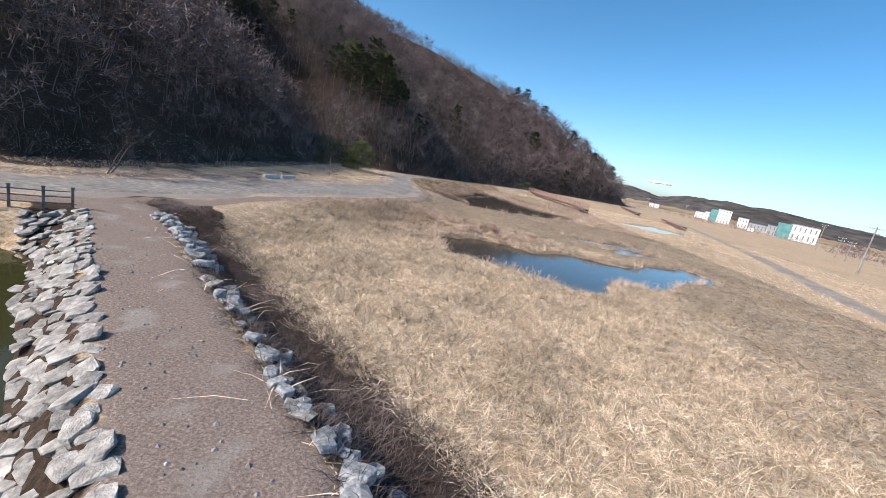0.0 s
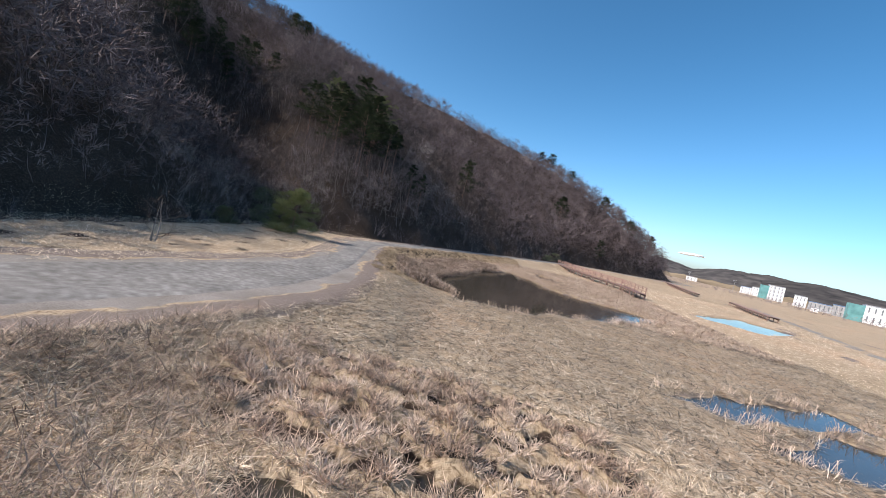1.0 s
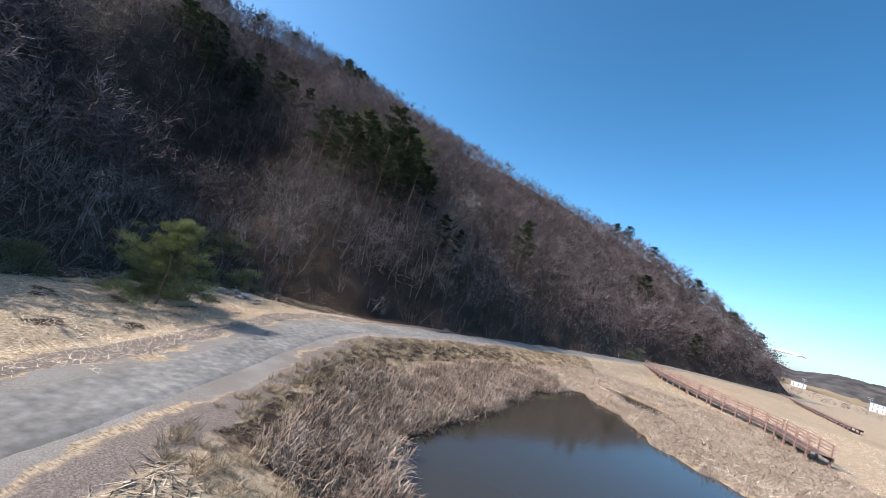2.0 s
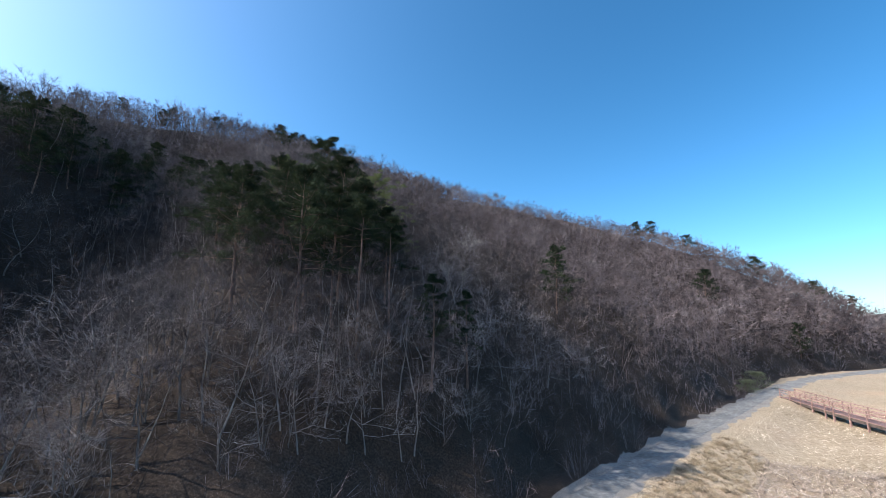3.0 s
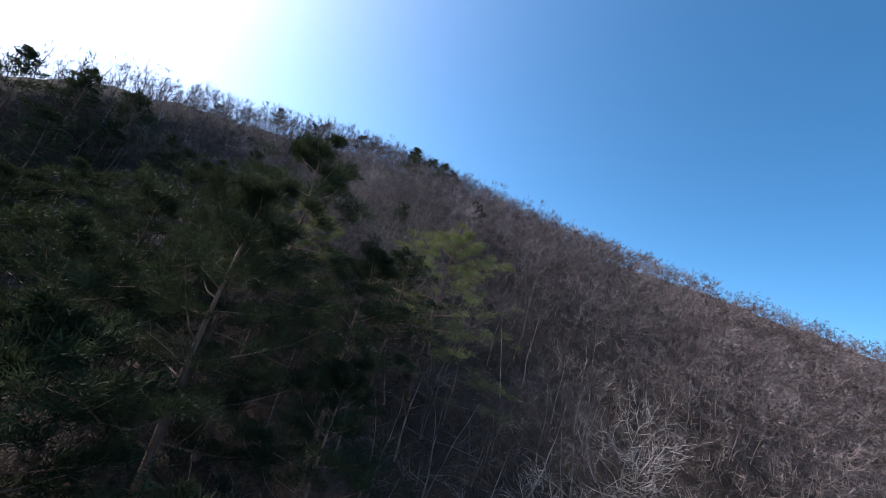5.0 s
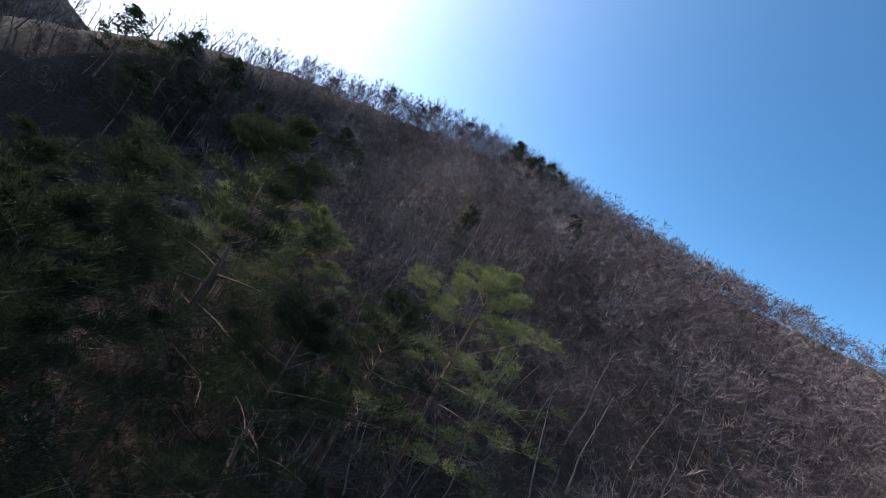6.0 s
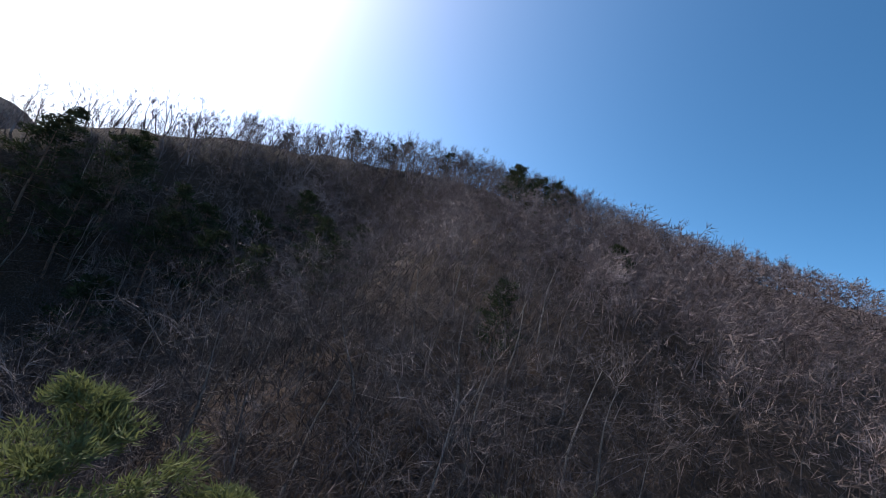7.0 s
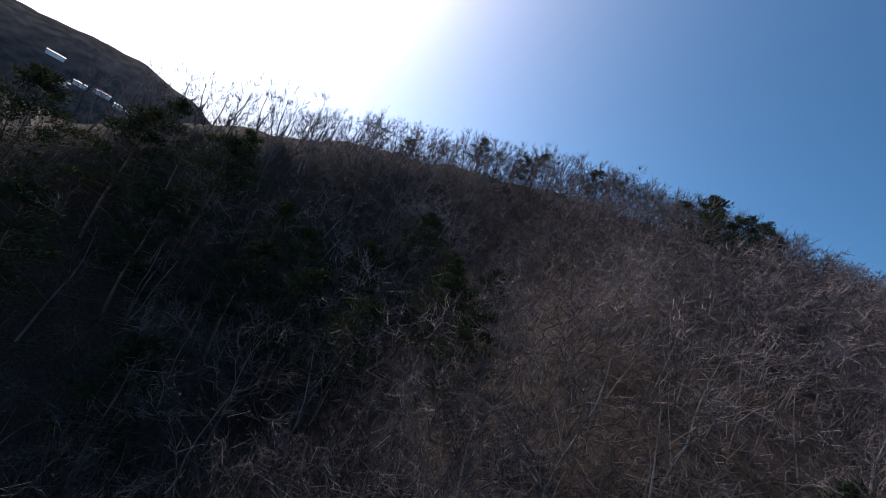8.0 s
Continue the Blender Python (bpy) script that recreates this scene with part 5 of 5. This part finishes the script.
# ---- grasses ----
def straw_mat(name, places, length, width, lift, material, label, seed, stand=0.0, sway=0.5, fine=False, loose=0.85):
    """Straws bent over once, in swirls: each is three triangles that taper to a tip."""
    g = np.random.default_rng(seed)
    x, y = places[:, 0], places[:, 1]
    n = len(x)
    z = height(x, y)
    az = 3.0 * waves(x, y, 6, seed) + 1.6 * waves(x, y, 1.7, seed + 1) + g.normal(0, sway, n) + (g.uniform(0, 1, n) < loose) * g.uniform(0, 6.28, n)
    ln = length * g.uniform(0.5, 1.3, n)
    up = lift * g.uniform(0.15, 1.3, n) + stand
    d = np.stack([np.cos(az), np.sin(az), 0 * az], -1)
    side = np.stack([-np.sin(az), np.cos(az), 0 * az], -1) * (width * g.uniform(0.6, 1.3, n))[:, None]
    p0 = np.stack([x, y, z - 0.03], -1)
    p1 = p0 + d * (ln * 0.45)[:, None] + np.stack([0 * up, 0 * up, up * 1.0], -1)
    p2 = p0 + d * ln[:, None] + np.stack([0 * up, 0 * up, up * g.uniform(0.1, 1.5, n)], -1)
    if fine:
        p0[:, 2] += 0.6 * up * g.uniform(0, 1, n)
        v = np.stack([p0 - side, p0 + side, p2], 1).reshape(-1, 3)
        me = mesh_from(name, v, np.arange(len(v)).reshape(-1, 3), mats=[material])
        return tagged(new(name, me), label, "grass", kind="stuff")
    v = np.stack([p0 - side, p0 + side, p1 - side, p1 + side, p2], 1).reshape(-1, 3)
    b = np.arange(n)[:, None] * 5
    t = np.concatenate([b + np.array([0, 1, 3]), b + np.array([0, 3, 2]), b + np.array([2, 3, 4])], 0)
    me = mesh_from(name, v, t, mats=[material])
    tagged(new(name, me), label, "grass", kind="stuff")


def sown(n, x0, x1, y0, y1, seed, keep):
    g = np.random.default_rng(seed)
    p = np.column_stack([g.uniform(x0, x1, n), g.uniform(y0, y1, n)])
    z, gravel, litter, mud, water, road_e, hill = land(p[:, 0], p[:, 1])
    return p[keep(p[:, 0], p[:, 1], z, gravel, mud, water, road_e, hill)]


def marsh_ok(x, y, z, gravel, mud, water, road_e, hill):
    way, _ = dist_line(x, y, PATH_WAY)
    right = (x + y * 0.96) > 4.6
    return (water < -0.35) & (road_e > 1.3) & (hill < -2) & (way > 3.4 + 0.35 * waves(x, y, 1.4, 167)) & right & (z < 0.2) & (dist_line(x, y, TRACK)[0] > 1.8) & ~((tussocks(x, y)[0] > 0.42) | ((tussocks(x, y)[0] > 0.25) & (tussocks(x, y)[1] < -0.05)))


def near_share(x, y):
    """True near the flight line of the first stretch, thinning out with a ragged edge."""
    far = np.maximum(x - 12, 0) / 10 + np.maximum(y - 34, 0) / 7
    return far + 0.35 * waves(x, y, 5, 162) + 0.5 * np.abs(np.sin(x * 91.7 + y * 57.3)) < 0.75


def off_verge(a):
    """Not among the sedge beside the road."""
    return ~((a[6] < 4.3) & (a[1] > 54) & (a[1] < 112))


straw_mat("dry_reed_mat", sown(330000, -7, 24, 1, 41, 140, lambda *a: marsh_ok(*a) & near_share(a[0], a[1])), 0.46, 0.008, 0.15, M_STRAW, "flattened straw-coloured dry reeds matted over the marsh", 141, 0, 0.8, True)
straw_mat("dry_reed_mat", sown(330000, -8, 36, -2, 62, 142, lambda *a: marsh_ok(*a) & off_verge(a) & ~near_share(a[0], a[1])), 0.62, 0.02, 0.12, M_STRAW, "flattened straw-coloured dry reeds matted over the marsh", 143, 0, 0.7, True)
straw_mat("dry_reed_mat", sown(90000, 0, 34, 60, 108, 176, lambda *a: marsh_ok(*a) & off_verge(a)), 0.6, 0.024, 0.3, M_REED, "pinkish dry reeds matted round the far pond", 177, 0, 0.8, True)
straw_mat("dry_reed_mat", sown(110000, -4, 70, -6, 132, 144, lambda *a: marsh_ok(*a) & off_verge(a) & ((a[0] > 36) | (a[1] > 62))), 0.62, 0.018, 0.2, M_STRAW, "pale dry reeds over the far marsh", 145, 0, 0.7, True)
straw_mat("brown_reeds", sown(60000, -9, 8, 24, 38, 158, lambda x, y, z, gr, mu, wa, ro, hi: (wa < -0.1) & (ro > 1.2) & (dist_line(x, y, PATH_WAY)[0] > 3) & ((x + y * 0.96) > 4.6) & (waves(x, y, 3.0, 161) + 0.5 * np.sin(x * 77.1 + y * 41.9) + 1.2 * np.exp(-(((x + 1.5) / 8) ** 2 + ((y - 31) / 8) ** 2)) > 0.85)), 0.5, 0.011, 0.34, M_REED_BROWN, "dark brown broken reeds among the straw beside the track", 159, 0.05, 1.0, True)
straw_mat("standing_reeds", sown(170000, -4, 30, 8, 92, 146, lambda x, y, z, gr, mu, wa, ro, hi: (wa > -1.0) & (wa < 0.12) & (ro > 1.2) & (waves(x, y, 3.1, 160) > 0.1)), 0.6, 0.008, 0.36, M_REED, "brown broken reeds standing round the ponds", 147, 0.08, 1.4)
straw_mat("cattails", sown(80000, -6, 9, 56, 90, 148, lambda x, y, z, gr, mu, wa, ro, hi: (wa < 0.1) & (wa > -5.5) & (ro > 2.6) & (hi < -3)), 0.75, 0.015, 0.34, M_REED_BROWN, "dense pinkish-brown dry cattails beside the pond", 149, 0.1, 1.2)
def tussock_clumps(name, centres, blades, length, width, material, label, seed, spread=1.5):
    """Rounded clumps of blades that lean out from each centre."""
    g = np.random.default_rng(seed)
    n = len(centres)
    k = np.repeat(np.arange(n), blades)
    size = g.uniform(0.6, 1.35, n)[k]
    az = g.uniform(0, 2 * np.pi, len(k))
    out = np.stack([np.cos(az), np.sin(az), 0 * az], -1)
    root = np.column_stack([centres[k], height(centres[:, 0], centres[:, 1])[k] - 0.03]) + out * (0.16 * size * g.uniform(0, 1, len(k)))[:, None]
    lean = g.uniform(0.2, spread, len(k))
    way = unit(out * lean[:, None] + (0, 0, 1) + g.normal(0, 0.25, (len(k), 3)))
    v, t, mid, end = bent_twigs(g, root, way, length * size * g.uniform(0.5, 1.1, len(k)), np.full(len(k), width), 0.45, -0.35)
    tagged(new(name, mesh_from(name, v, t, mats=[material])), label, "grass", kind="stuff")


heaps = sown(16000, -6, 20, 2, 36, 178, lambda *a: marsh_ok(*a) & near_share(a[0], a[1]))
tussock_clumps("dry_reed_tufts", heaps, 11, 0.5, 0.0085, M_STRAW, "leaning tufts of straw-coloured dry reed", 179, 2.6)
tufts = sown(9500, -9, 14, 54, 112, 150, lambda x, y, z, gr, mu, wa, ro, hi: (ro > 0.6) & (ro < 4.4) & (wa < -0.3) & (hi < -1.2) & (x > np.interp(y, ROAD[:, 1], ROAD[:, 0])))
tussock_clumps("sedge_tussocks", tufts, 36, 0.36, 0.009, M_SEDGE, "rounded olive-brown sedge tussocks on the verge of the track", 151, 1.2)
mounds = sown(5200, -2, 13, 29, 41, 171, lambda x, y, z, gr, mu, wa, ro, hi: (wa < -0.3) & (ro > 1.5) & (tussocks(x, y)[0] > 0.35) & (tussocks(x, y)[1] > 0.2))
tussock_clumps("reed_tussocks", mounds, 30, 0.42, 0.011, M_REED, "pinkish-brown dry reed tussocks with dark gaps between", 172)
straw_mat("verge_grass", sown(150000, -24, 0, 8, 80, 152, lambda x, y, z, gr, mu, wa, ro, hi: (ro > 0.3 - 1.3 * np.maximum(0, waves(x, y, 2.6, 166))) & (hi < 1.5) & (x < np.interp(y, ROAD[:, 1], ROAD[:, 0]))), 0.34, 0.009, 0.14, M_STRAW, "short dry yellow grass between track and wood", 153, 0, 0.5, True)
straw_mat("dead_stems", sown(120000, -10, 9, -4, 17, 154, lambda x, y, z, gr, mu, wa, ro, hi: (np.abs(dist_line(x, y, PATH_WAY)[0] - 2.55 + 0.3 * waves(x, y, 1.2, 163)) < 1.35) & ((x + y * 0.96) > 4.0)), 0.45, 0.006, 0.14, M_TWIG_DARK, "tangled dark dead stems on the bank beside the path", 155)
straw_mat("fallen_stalks", sown(700, -9, 8, -4, 15, 164, lambda x, y, z, gr, mu, wa, ro, hi: (np.abs(dist_line(x, y, PATH_WAY)[0] - 1.7) < 1.0) & ((x + y * 0.96) > 3.4)), 1.1, 0.008, 0.12, M_STRAW, "long pale dry stalks fallen over the path edge", 165, 0.02)
straw_mat("path_litter", sown(16000, -9, 8, -4, 15, 156, lambda x, y, z, gr, mu, wa, ro, hi: dist_line(x, y, PATH_WAY)[0] < 1.3), 0.3, 0.006, 0.01, M_STRAW, "scattered dry straws lying on the earth path", 157)


def pebbles():
    """Small loose stones on the path and track verge, joined."""
    g = np.random.default_rng(170)
    n = 700
    t = g.uniform(0, 1, n)
    p = np.outer(1 - t, (5.4, -1.6)) + np.outer(t, (-9.6, 14.0)) + g.normal(0, 0.6, (n, 2))
    z = height(p[:, 0], p[:, 1])
    size = 0.012 + 0.05 * g.uniform(0, 1, n) ** 4
    base = np.array([(1, 0, 0), (0.2, 1, 0), (-0.9, 0.4, 0), (-0.3, -0.9, 0), (0.1, 0.05, 0.8)], float)
    tri = np.array([(0, 1, 4), (1, 2, 4), (2, 3, 4), (3, 0, 4)])
    a = g.uniform(0, 6.28, n)
    rot = np.stack([np.stack([np.cos(a), -np.sin(a)], -1), np.stack([np.sin(a), np.cos(a)], -1)], 1)
    v = np.einsum("nij,kj->nki", rot, base[:, :2]) * size[:, None, None] + p[:, None]
    v = np.concatenate([v, base[None, :, 2:] * size[:, None, None] + z[:, None, None] - 0.004], -1)
    me = mesh_from("pebbles", v.reshape(-1, 3), (tri[None] + 5 * np.arange(n)[:, None, None]).reshape(-1, 3), mats=[M_STONE])
    tagged(new("pebbles", me), "small pale loose stones scattered over the earth path", "pebbles", kind="stuff")


pebbles()
